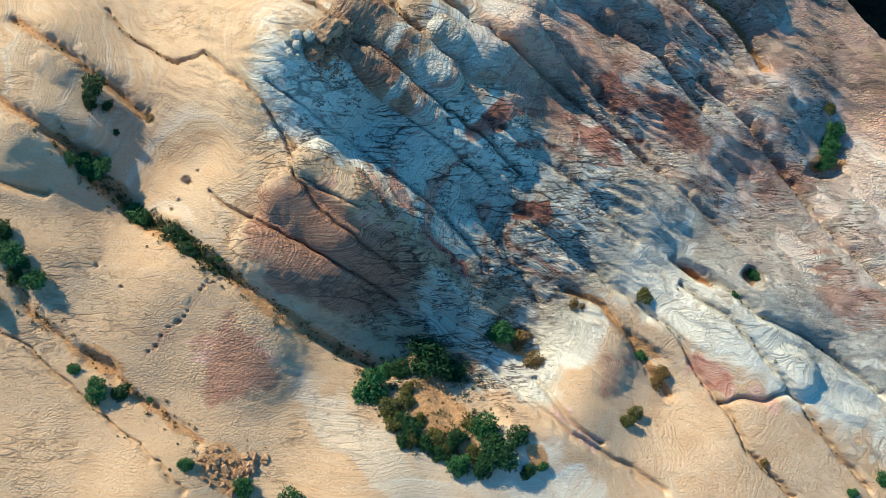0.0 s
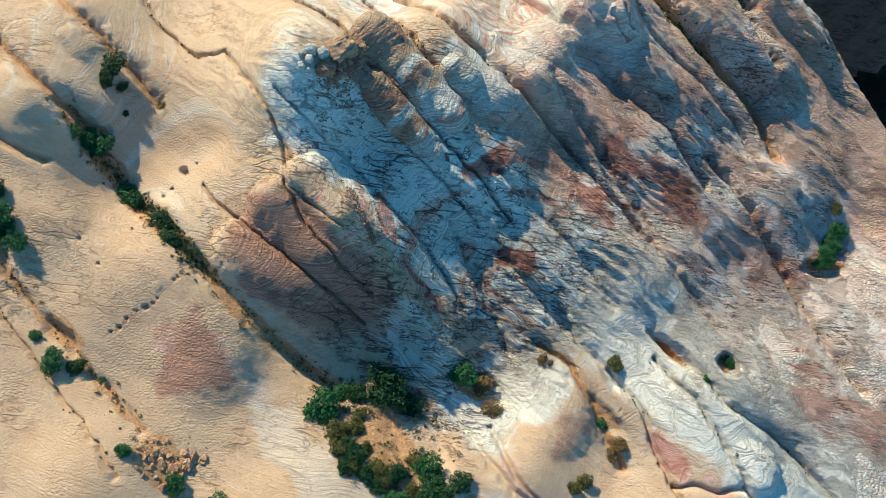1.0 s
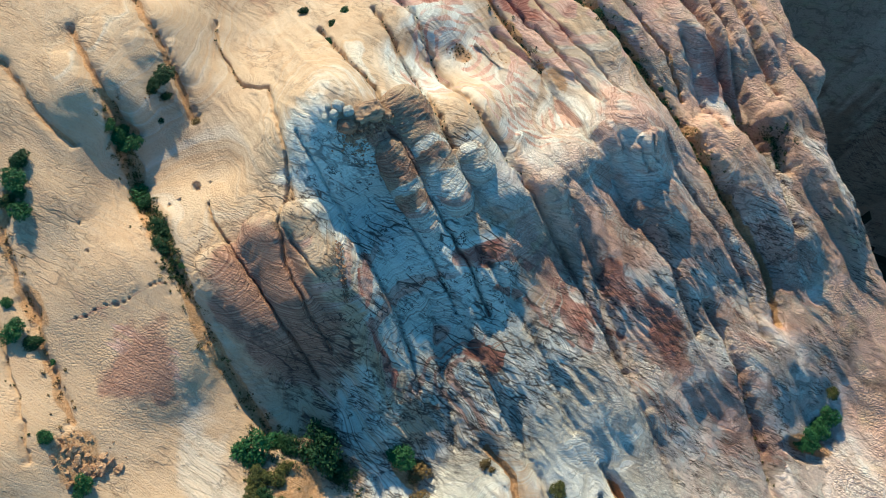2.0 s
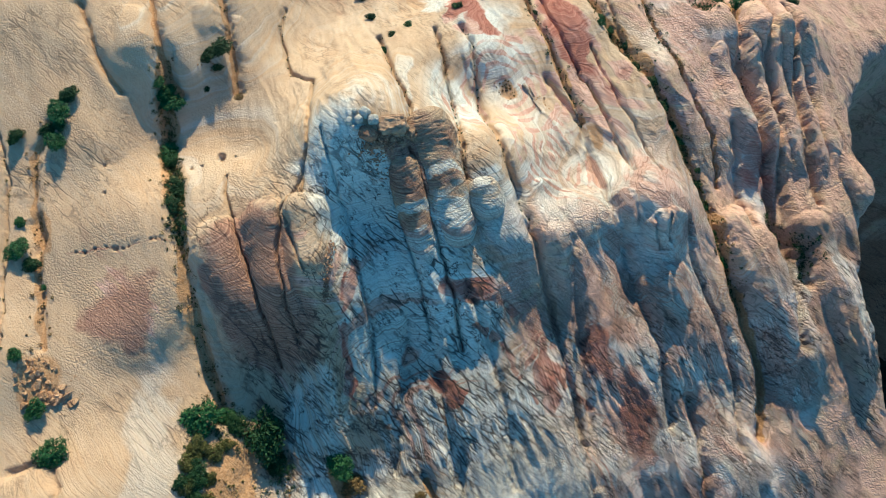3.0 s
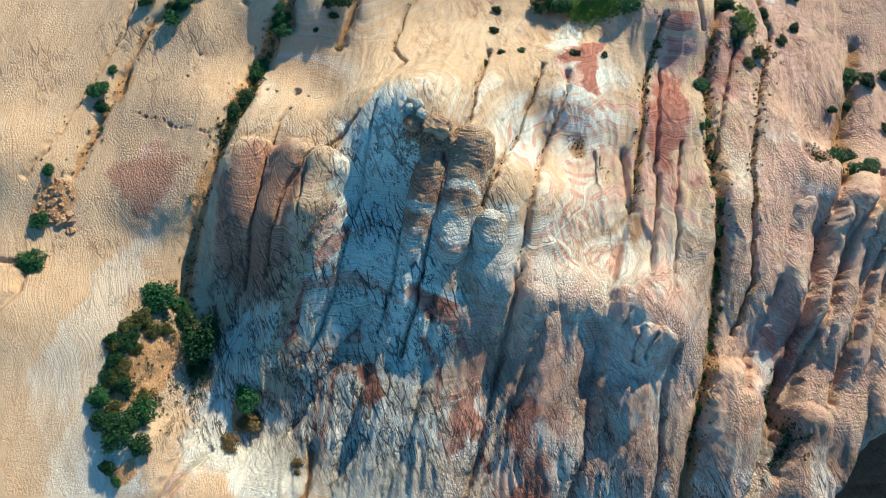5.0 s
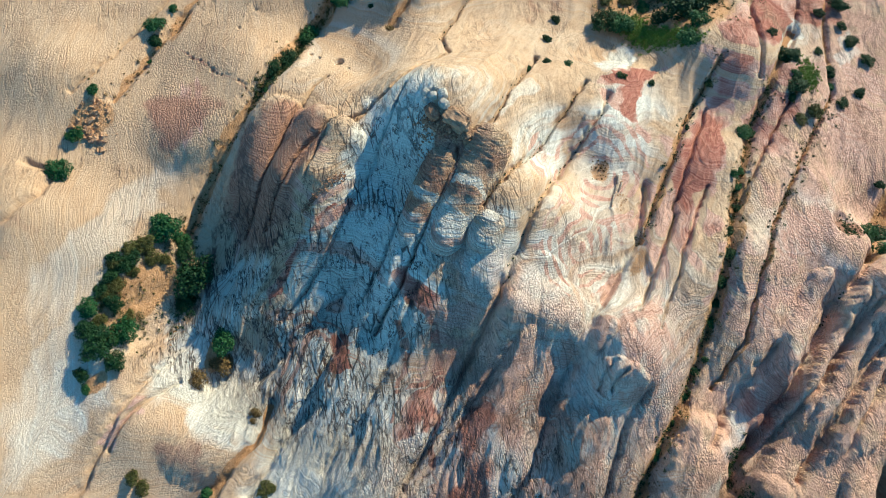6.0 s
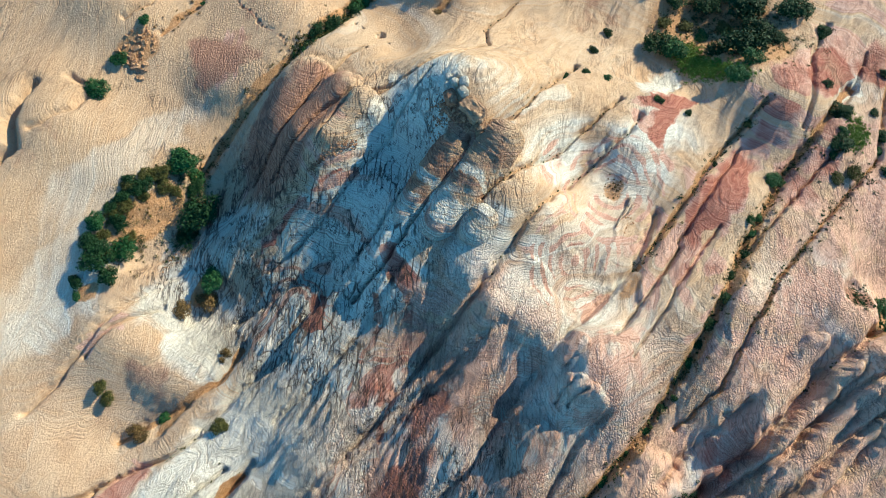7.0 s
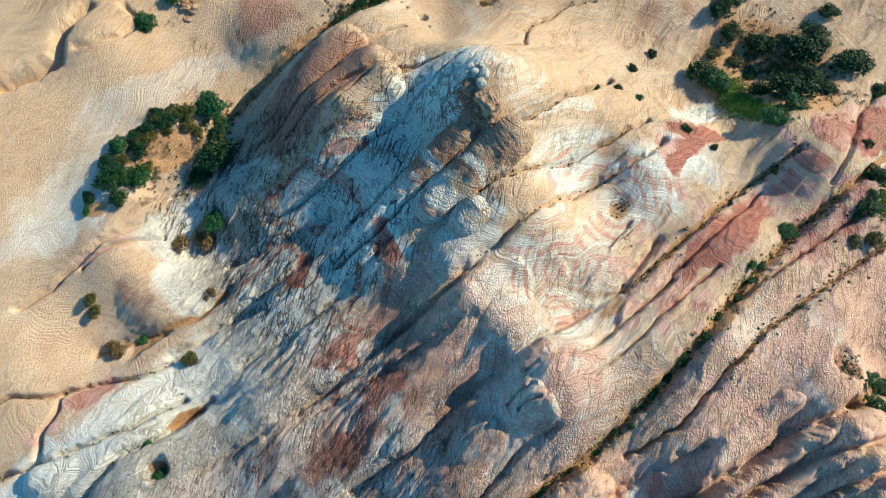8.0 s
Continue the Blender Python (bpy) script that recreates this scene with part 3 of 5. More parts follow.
# the three fingers of the western shoulder, the knobs of the fins
finger([(-16.8, 9.4), (-12.5, 7.3), (-8.0, 4.9), (-4.4, 2.6)], 2.7, 1.5, 2.6, 6.0)
finger([(-14.6, 12.8), (-11.5, 10.9), (-7.2, 7.4), (-3.4, 4.9)], 2.35, 1.6, 2.3, 6.0)
finger([(-11.6, 15.6), (-9.4, 13.6), (-6.6, 10.9), (-4.6, 9.2)], 2.4, 1.4, 2.2, 3.5)
finger([(2.4, 31.4), (4.4, 30.3)], 1.5, 0.45, 1.4, 1.8)
finger([(4.4, 32.2), (7.2, 31.0), (10.6, 29.4)], 2.0, 0.75, 2.0, 3.0)
finger([(0.6, 34.4), (2.2, 33.4)], 1.5, 0.35, 1.5, 1.6)
finger([(7.6, 39.0), (10.2, 37.0), (13.0, 35.2)], 2.2, 0.25, 2.4, 1.8)
finger([(12.0, 34.4), (13.4, 33.7), (14.8, 32.7)], 1.5, 0.7, 1.3, 2.0)
finger([(12.9, 36.0), (14.8, 34.9)], 1.3, 0.7, 1.1, 1.8)
finger([(8.2, 34.8), (10.6, 32.6), (11.4, 31.8)], 0.95, 1.0, 0.9, 1.2)
finger([(17.0, 42.2), (21.4, 38.8), (28.0, 35.4), (34.0, 31.4)], 2.5, 1.5, 2.4, 7.0)
finger([(22.4, 45.8), (27.3, 42.4), (33.0, 39.0), (37.0, 36.0)], 2.0, 1.2, 2.0, 5.0)
finger([(5.6, 27.6), (11.5, 25.6), (16.5, 22.2)], 1.9, 0.7, 2.0, 6.0)
finger([(15.4, 31.6), (19.0, 30.6), (24.5, 27.4)], 2.0, 0.6, 1.6, 6.0)
# narrow crests of the grey-pink fins, and the long rounded ends above the rim
finger([(6.4, 55.2), (12.2, 50.3), (16.9, 47.2)], 1.0, 0.7, 1.4, 4.0)
finger([(8.3, 57.4), (13.5, 52.8), (19.7, 47.6)], 0.9, 0.8, 1.4, 4.0)
finger([(8.1, 60.0), (14.9, 54.2), (21.4, 48.0)], 0.85, 0.8, 1.4, 4.0)
finger([(9.7, 61.2), (16.3, 55.6), (23.1, 48.6)], 0.95, 0.9, 1.4, 4.0)
finger([(10.9, 63.1), (17.4, 57.2), (23.6, 50.8)], 1.0, 0.8, 1.4, 4.0)
finger([(-38.5, 23.4), (-31.8, 19.4), (-28.0, 16.6)], 1.7, 0.35, 1.5, 1.6)
finger([(-38.0, 19.2), (-32.6, 15.4)], 1.5, 0.3, 1.5, 1.5)
finger([(-33.6, 24.4), (-30.4, 21.8)], 1.3, 0.3, 1.3, 1.5)
finger([(-31.4, 25.6), (-27.2, 22.4)], 1.2, 0.3, 1.3, 1.5)
# floors of soil
basin(1.6, -3.4, 4.6, 2.6, 1.1, -10)
basin(-26.6, -1.2, 2.0, 1.0, 0.35)
basin(26.9, 6.2, 1.2, 1.0, 1.1)
basin(22.8, 6.6, 2.2, 0.6, 0.8)
basin(37.2, 17.2, 2.4, 0.9, 1.0, 40)
basin(7.4, 0.7, 2.2, 1.0, 0.5)
basin(17.2, 0.2, 2.6, 0.9, 0.4)
basin(-27.5, 46, 8, 5, 0.4)
basin(-6.7, 38.2, 1.4, 1.1, 0.12)
basin(2.4, 58.9, 1.7, 1.4, 0.7)
basin(-21.7, 14.3, 0.55, 0.4, 0.6)
# pits along a thin crack, and a few strays
for px, py, wide in [(-23.0, -0.1, 0.16), (-22.5, 0.4, 0.2), (-22.1, 1.1, 0.14), (-21.6, 1.8, 0.15), (-21.0, 2.2, 0.32), (-20.5, 2.7, 0.16), (-20.2, 3.2, 0.13), (-19.3, 4.6, 0.16), (-19.0, 5.0, 0.18), (-18.7, 5.3, 0.14), (-27.6, 6.6, 0.2), (-25.4, 5.0, 0.16), (-22.6, 11.6, 0.24), (-22.1, 12.4, 0.18), (-20.9, 15.2, 0.2), (-20.3, 3.9, 0.5)]:
    basin(px, py, wide, wide * 0.8, 0.25 if wide < 0.45 else -0.08)
RIM = [(160, 84), (60, 78), (22, 73), (19.5, 66), (21, 58.7), (23.3, 55.5), (26.2, 52.6), (27.6, 48.3), (31.3, 43.2), (36, 39.5), (44, 31.5), (52, 24), (62, 12)]


def beyond_rim(x, y):
    """Distance past the rim of the cliff to the east (below nought: on the rock)."""
    side = np.full(x.shape, -1e9)
    best = np.full(x.shape, 1e9)
    for (ax, ay), (bx, by) in zip(RIM, RIM[1:]):
        dx, dy = bx - ax, by - ay
        s = np.clip(((x - ax) * dx + (y - ay) * dy) / (dx * dx + dy * dy), 0, 1)
        d = np.hypot(x - ax - s * dx, y - ay - s * dy)
        sign = np.where(((x - ax) * dy - (y - ay) * dx) < 0, 1.0, -1.0)
        side = np.where(d < best, sign * d, side)
        best = np.minimum(best, d)
    return side


def broad(x, y):
    """The broad shape of the ground, without its joints."""
    h = np.full(x.shape, FLOOR)
    for cx, cy, reach, high in SWELLS:
        h = h + high * np.exp(-((x - cx) ** 2 + (y - cy) ** 2) / (2 * reach * reach))
    # the butte's face is steep, and its foot and the fins below it run out gently
    u, v = uv(x, y)
    foot = 0.60 * smooth(-3, 11, u) - 0.3 * smooth(-13, -4, u) - 0.3 * smooth(12, 22, u)
    return h + foot * smooth(5, 10, v) * smooth(46, 38, v)


def details(x, y):
    """What stands on the broad shape: joints, noses, hollows and weathering."""
    u, v = uv(x, y)
    wx, wy = x + 0.25 * fbm(x, y, 1.7, 3, 3), y + 0.25 * fbm(x, y, 1.7, 3, 4)
    h = np.zeros(x.shape)
    # pillows along the fins, and flutes that run downhill on the steep face
    inset = 5 * smooth(-8, -2, u) * (1 - smooth(2, 5, u))
    rough = 0.25 + 0.75 * smooth(3, 9, v + inset + 1.5 * perlin(u * 0.1, v * 0.1, 8)) * (1 - smooth(9, 13, u) * (1 - smooth(10, 15, v)))
    rough = rough * (1 - 0.3 * smooth(-20, -30, u))
    calm = 1 - 0.65 * np.exp(-(((u + 14) / 6) ** 2 + ((v - 2.5) / 4) ** 2) ** 2)
    calm = calm * (1 - 0.6 * np.exp(-(((u + 14) / 7) ** 2 + ((v - 24) / 7) ** 2)))
    rough = rough * calm
    h += 0.24 * calm * fbm(u * 0.3, v, 3.2, 3, 11)
    bend = 1.2 * fbm(x, y, 5.0, 2, 21)
    low = smooth(10, 16, v)
    open_slope = 1 - 0.55 * smooth(9, 14, u)
    h += (0.24 + 0.08 * low) * rough * (0.5 - 2 * np.abs(perlin(u * 0.09 + 7, (v + bend) * 0.42, 12)))
    h += 0.16 * open_slope * rough * (0.5 - 2 * np.abs(perlin(u * 0.16, (v + bend) * 1.05, 13)))
    h += 0.085 * open_slope * rough * (0.5 - 2 * np.abs(perlin(u * 0.6, (v + bend) * 2.1, 14)))
    lower = open_slope * smooth(0, 5, u + bend) * smooth(-0.5, 2, v + 0.5 * bend) * (1 - 0.8 * smooth(2, 5, u) * smooth(5, 2, v)) * (1 - 0.6 * smooth(14, 20, u))
    h += 0.15 * lower * (0.4 - 2 * np.abs(perlin(u * 0.13 + 3, (v + 0.6 * bend) * 1.15, 15)))
    h += 0.08 * lower * (0.4 - 2 * np.abs(perlin(u * 0.3, (v + 0.6 * bend) * 2.4, 16)))
    for way, width, deep, reach, fall, soil in JOINTS:
        far = 4 * max(width, reach)
        xs, ys = [p[0] for p in way], [p[1] for p in way]
        m = (x > min(xs) - far) & (x < max(xs) + far) & (y > min(ys) - far) & (y < max(ys) + far)
        if m.any():
            d = near(way, wx[m], wy[m])
            h[m] -= (1.5 if width < 0.3 else 1.15) * deep * np.exp(-((d / max(width, 0.13)) ** 2)) + 0.75 * fall * np.exp(-d / reach * 1.3)
    return h, wx, wy, u, v


def with_noses(h, wx, wy):
    for cx, cy, long, wide, high, turn, round_top in NOSES:
        a, b = turned(wx, wy, cx, cy, turn)
        q = np.abs(a / long) ** 2.6 + np.abs(b / wide) ** 2.4
        m = q < 1
        # proud of the rock by a dome that is level along its length and steep at its lower end
        h[m] += high * (1 - q[m]) ** round_top * (0.25 + 0.75 * smooth(-1.1, 0.6, a[m] / long))
    top = np.zeros(h.shape)
    for way, wide, high, head, tail in FINGERS:
        d, run, total = along(way, wx, wy)
        round_head = np.clip((head - run) / head, 0, 3) * wide
        q = (d / wide) ** 2 + (round_head / wide) ** 2
        crown = np.clip(1 - q, 0, 1) ** 0.8 * (1 - smooth(total - tail, total, run))
        top = np.maximum(top, high * crown)
    h += top
    for cx, cy, long, wide, deep, turn in BASINS:
        a, b = turned(wx, wy, cx, cy, turn)
        h -= deep * (1 - smooth(0.55, 1.15, np.hypot(a / long, b / wide)))
    return h


def relief(x, y):
    h, wx, wy, u, v = details(x, y)
    h = with_noses(h, wx, wy) + broad(x, y)
    out = beyond_rim(wx, wy)
    h -= 55 * smooth(-0.3, 7, out) ** 0.7 + 1.2 * np.exp(-np.clip(-out, 0, 50) / 0.9)
    return h

# ---- colour zones ----
STAINS = {"red": [], "white": [], "brown": [], "soil": []}
SEAMS, RINGS = [], []


def stain(kind, x, y, long, wide, turn=0.0, strong=1.0, soft=0.5):
    STAINS[kind].append((x, y, long, wide, turn, strong, soft))


def seam(kind, way, wide, strong=1.0):
    """A stained bed that crops out along a line."""
    SEAMS.append((kind, way, wide, strong))


def rings(kind, x, y, long, wide, turn, reach, spacing, strong=1.0):
    """Stained beds that crop out as rings round a hollow or a boss."""
    RINGS.append((kind, x, y, long, wide, turn, reach, spacing, strong))


def zones(x, y):
    wx, wy = x + 1.6 * fbm(x, y, 4.0, 4, 41), y + 1.6 * fbm(x, y, 4.0, 4, 42)
    out = []
    for kind in ("red", "white", "brown", "soil"):
        z = np.zeros(x.shape)
        px, py = (wx, wy) if kind != "soil" else (x + 0.35 * (wx - x), y + 0.35 * (wy - y))
        for cx, cy, long, wide, turn, strong, soft in STAINS[kind]:
            a, b = turned(px, py, cx, cy, turn)
            q = np.hypot(a / long, b / wide)
            z = np.maximum(z, strong * (1 - smooth(1 - soft, 1 + soft * 0.6, q)))
        for own, way, wide, strong in SEAMS:
            if own == kind:
                z = np.maximum(z, strong * (1 - smooth(0.45, 1.15, near(way, x + 0.55 * (wx - x), y + 0.55 * (wy - y)) / wide)))
        for own, cx, cy, long, wide, turn, reach, spacing, strong in RINGS:
            if own == kind:
                a, b = turned(x + 0.45 * (wx - x), y + 0.45 * (wy - y), cx, cy, turn)
                q = np.hypot(a / long, b / wide)
                beds = smooth(0.0, 0.5, np.sin(2 * math.pi * (q / spacing + 0.35 * perlin(a * 0.12, b * 0.12, 91))))
                inside_ring = 1 - smooth(reach * 0.75, reach, q)
                z = z * (1 - inside_ring) + inside_ring * np.maximum(0.1 * z, strong * beds)
        if kind == "soil":
            for way, width, deep, reach, fall, earth in JOINTS:
                if earth:
                    z = np.maximum(z, 0.9 * (1 - smooth(0.35, 1.2, near(way, px, py) / earth)))
        if kind == "white":
            u, v = uv(wx, wy)
            z = np.maximum(z, 0.78 * smooth(-6, 3, u) * smooth(9, 15, v) * smooth(44, 38, v))
        # past the rim the rock is browned to darken the shaded cliff
        if kind == "brown":
            z = np.maximum(z, smooth(0.5, 4, beyond_rim(wx, wy)))
        out.append(z)
    return out


def skins(x, y):
    """How far the rock is veined by downhill cracks, netted by polygons, and lined by its bedding."""
    u, v = uv(x, y)
    w = fbm(x, y, 6.0, 3, 61)
    face = smooth(-25, -17, u + 3 * w) * (1 - 0.8 * smooth(3, 9, u + 3 * w)) * smooth(-4, -1, v + w) * (1 - smooth(19, 25, v + 3 * w))
    east = smooth(14, 22, v + 4 * w) * smooth(-16, -8, u + 4 * w) * (1 - smooth(44, 52, v))
    vein = np.maximum(np.maximum(face, 0.45 * east), 0.42 * smooth(-0.15, 0.35, fbm(x, y, 9.0, 3, 64)))
    net = np.maximum(0.9 * east, 0.3 * face) * smooth(-0.25, 0.25, fbm(x, y, 5.0, 3, 62)) + 0.10 + 0.22 * smooth(-4, -9, u) * smooth(6, 2, v) * smooth(-0.1, 0.3, fbm(x, y, 4.0, 3, 65)) + 0.4 * np.exp(-(((x + 16.4) / 3.6) ** 2 + ((y + 0.7) / 3.6) ** 2) ** 2)
    far = smooth(36, 44, v + 3 * w) * (1 - east)
    vein, net = np.maximum(vein, 0.5 * far), net + 0.55 * far * smooth(-0.3, 0.2, fbm(x, y, 5.0, 3, 62))
    lines = (0.5 + 0.6 * smooth(-0.3, 0.4, fbm(x, y, 7.0, 2, 63))) * (0.14 + 0.86 * np.maximum(smooth(-4, 3, v), 0.15 * smooth(-6, 2, u))) * (1 - 0.15 * smooth(-20, -27, u)) * (1 - 0.5 * east) * (1 - 0.45 * smooth(38, 48, v))
    apron = np.maximum(smooth(6, 12, u + 3 * w) * (1 - smooth(11, 17, v + 3 * w)), smooth(3, 6, u + w) * (1 - smooth(5, 8, v + w)))
    hump = np.exp(-(((u + 14) / 6) ** 2 + ((v - 2.2) / 4.8) ** 2) ** 2)
    lines = lines * (1 - 0.7 * smooth(-13, -19, u + 2 * w))
    vein, lines = vein * (1 - 0.85 * apron) * (1 - 0.6 * hump), lines * (1 - 0.7 * apron) * (1 - 0.35 * hump)
    streak = np.maximum(smooth(16, 27, v + 4 * w) * smooth(-18, -8, u + 4 * w), 0.25 * face * smooth(-2, 6, u))
    streak = np.maximum(streak, smooth(40, 48, v + 3 * w))
    return vein, net, lines, streak


# the face of the butte, the pale apron and the white fins
stain("white", 3.5, 14, 14, 7.0)
stain("white", -27, 20, 15, 13, 0, 0.28, 0.8)
stain("white", -2.5, -10, 9.5, 2.4, 0, 0.5, 0.7)
stain("white", -8, 18.5, 8, 4)
stain("white", 10, 2.4, 5, 5, 0, 0.8)
stain("white", 10.2, 0.4, 3.2, 2.8, 0, 1.1)
stain("white", 3.5, -10.5, 12, 2.6, 0, 0.5)
stain("white", 24, 4, 13, 5)
stain("white", 32, -1, 8, 5)
stain("white", 15, 9, 9, 5, 0, 0.9)
stain("white", -11, 31, 7, 4.6, 0, 0.5)
stain("white", -13, 26, 3.5, 3, 0, 0.45)
stain("white", -20.5, 44, 4.2, 2.0)
stain("white", -11.5, 41.6, 3, 1.5, 0, 0.7)
stain("white", 4.5, 30.2, 5, 3, 0, 0.75)
stain("white", 2.5, 25.5, 5, 2.5, 0, 0.8)
stain("white", 14, 30.6, 3, 1.2, 0, 0.9)
stain("white", 18, 30, 3, 1.2, 0, 0.9)
stain("white", 18, 21.5, 6, 3.0, 0, 0.8)
stain("white", 24.4, 40, 4, 1.3, 0, 0.9)
stain("white", 29.6, 42.4, 6, 1.6, 0, 0.9)
stain("white", 17.6, 44.6, 4, 1.3, 0, 0.9)
stain("white", 2, 56, 5, 3.5, 0, 0.4)
stain("white", -6, -7.5, 12, 2.2, -8, 0.5)
stain("white", -11, 41, 11, 5, 0, 0.74, 0.8)
stain("white", 9, -11, 9, 3, 0, 0.6)
stain("white", 40, 10, 6, 6, 0, 0.7)
stain("white", 0, 35, 7, 5, 0, 0.55)
stain("white", 14, 32, 22, 9, 0, 0.74, 0.9)
stain("white", 10, 51, 20, 8, 0, 0.42, 0.9)
stain("white", -24, 62, 16, 8, 0, 0.3, 0.9)
stain("white", 28, 21, 13, 10, 0, 0.72, 0.9)
stain("white", 1.5, 2.5, 6, 3.4, 0, 0.62)
stain("white", 6.0, -1.4, 5, 2.6, 0, 1.0)
stain("white", 28, 34, 9, 4, 0, 0.8)
stain("white", -8.5, 32.5, 5, 2.6, 0, 0.85)
stain("white", -24, 66, 12, 4, 0, 0.4)
# red and pink beds
stain("red", -7.5, 32.6, 4, 2.2, 0, 0.5)
stain("red", -20, 57, 9, 3, 0, 0.62)
stain("red", -30, 66, 12, 4, 0, 0.6)
stain("red", 28, 33, 9, 4, 0, 0.45)
stain("red", 3, 11, 10, 7, 0, 0.42, 0.8)
stain("red", -7, 48.4, 9, 2.1, 0, 0.95)
stain("red", 0, 45.6, 5, 1.6, 0, 0.7)
stain("red", -14.6, 43.2, 4.5, 1.5, 0, 1.2)
stain("red", -1, 35, 8, 5, 0, 0.52)
stain("red", 6, 38, 6, 3, 0, 0.55)
stain("red", -9, 40, 9, 4, 0, 0.42, 0.8)
stain("red", 14, 36, 8, 3, 0, 0.55)
stain("red", 22, 28, 10, 5, 0, 0.56)
stain("red", 14, 31, 9, 4, 0, 0.52)
stain("red", 24, 17, 9, 4, 0, 0.5)
stain("red", 14, 24, 7, 3, 0, 0.62)
stain("red", 8, 21.5, 5, 2.2, 0, 0.62)
stain("red", 3.8, 19.2, 3.2, 1.0, 50, 0.9)
stain("red", 13.5, 18.4, 3.8, 1.5, 0, 0.9)
stain("red", 16, 22, 3.4, 1.6, 0, 0.9)
stain("red", 21, 21, 4, 2, 0, 0.9)
stain("red", -0.2, 8.6, 2.2, 0.5, 0, 1.0)
stain("red", 1.4, 6.8, 1.3, 0.5, 0, 1.1)
stain("red", -5.2, 12.3, 2.8, 0.4, -21, 0.45)
stain("red", 7.3, 12.2, 1.6, 1.0, 0, 1.0)
stain("red", 31, 17, 7, 4, 0, 0.65)
stain("red", 37, 5, 7, 3, 0, 0.62)
stain("red", 27, 30, 9, 5, 0, 0.5)
stain("red", 10, 49, 9, 3.5, 0, 0.5)
stain("red", 3, 53, 15, 6, 0, 0.5, 0.8)
stain("red", -3, 44, 12, 4, 0, 0.5, 0.8)
stain("red", 17, 47, 5, 2, 0, 0.8)
stain("red", 5, 46.6, 6, 1.8, 0, 0.55)
stain("red", -22, 63, 14, 5, 0, 0.55)
stain("red", 23, -2, 3, 1.4, -10, 0.8)
stain("red", 26.5, -4.2, 2.4, 1.2, 0, 0.6)
stain("red", 10.5, -6.2, 3, 1.2, 0, 0.6)
stain("red", -3, 33, 3, 1.2, 0, 0.7)
stain("red", -17.2, 44.3, 4.2, 1.2, 134, 1.1)
stain("red", -20.7, 56.3, 7, 3, 0, 0.8)
stain("red", -16, 54.5, 6, 2, 0, 0.8)
stain("red", -23, 61.5, 6, 3, 0, 1.1)
stain("red", -16.4, -0.7, 4.2, 3.4, 0, 0.45)
stain("red", -12, 58, 9, 3.4, 0, 0.75)
stain("red", -10, 66, 11, 4, 0, 0.6, 0.8)
stain("red", -26, 69, 8, 4, 0, 0.8)
stain("red", 4, 68, 12, 7, 0, 0.5, 0.8)
stain("white", -24.5, 65.2, 3, 1)
stain("white", -20.8, 63.3, 2.4, 0.8)
stain("white", -18.8, 69.3, 3.4, 1.1)
seam("red", [(-4.6, 14.2), (-2.9, 12.0), (-0.9, 9.3), (0.2, 8.0), (1.6, 6.2)], 0.5, 0.72)
seam("red", [(-4.4, 13.0), (-3.0, 11.2)], 0.22, 0.9)
seam("red", [(2.6, 17.9), (5.8, 19.4), (8.7, 20.4), (10.9, 19.9), (14.2, 19.0), (17.5, 18.6)], 0.6, 0.75)
seam("red", [(6.0, 17.0), (8.6, 17.4), (10.6, 17.2), (13.6, 15.7)], 0.4, 0.7)
seam("red", [(6.4, 12.6), (7.6, 12.4), (8.8, 11.2)], 0.7, 0.9)
seam("brown", [(-23.6, -0.9), (-22.5, 0.4), (-21.9, 1.4), (-20.9, 2.3), (-20.2, 3.2), (-18.7, 5.3)], 0.14, 0.6)
seam("brown", [(-20.5, 2.7), (-19.6, 2.2), (-18.9, 2.4), (-18.3, 1.9)], 0.14, 0.6)
seam("red", [(-13.6, 41.2), (-15.2, 42.8), (-17.4, 44.2)], 1.0, 0.7)
seam("red", [(-15, 40), (-12.0, 41.4), (-9.6, 43.4)], 0.9, 0.65)
rings("red", 1.2, 34.2, 1.5, 1.0, 0, 4.2, 0.85, 0.62)
rings("red", -6.4, 38.0, 1.3, 1.0, 0, 5.6, 1.05, 0.6)
# brown crust
stain("brown", -23, 62, 5, 2.2, 0, 0.5)
stain("brown", -31, 38, 9, 5, 0, 0.42, 0.8)
stain("brown", -3, -15, 8, 4, 0, 0.36, 0.8)
stain("brown", -24, 3, 8, 4, 0, 0.30, 0.8)
stain("brown", 2.8, 59.1, 1.8, 1.5, 0, 0.9)
stain("brown", -9.0, 7.6, 8.4, 5.0, 0, 0.95)
stain("red", -8.8, 8.0, 8.0, 4.8, 0, 0.45)
stain("brown", -5.6, 24.6, 3.6, 2.4, 0, 0.9)
stain("brown", -6.0, 22.4, 3.4, 1.6, 0, 0.9)
stain("brown", -2.6, 22.6, 2.4, 1.6, 0, 0.55)
stain("brown", -16.4, -0.7, 4.2, 3.4, 0, 0.8)
stain("brown", -10, 66, 10, 3.5, 0, 0.45, 0.8)
stain("brown", 14.8, -1.6, 2.2, 2.6, 0, 0.5)
stain("brown", 20.5, 40.5, 4, 1.2, 0, 0.4)
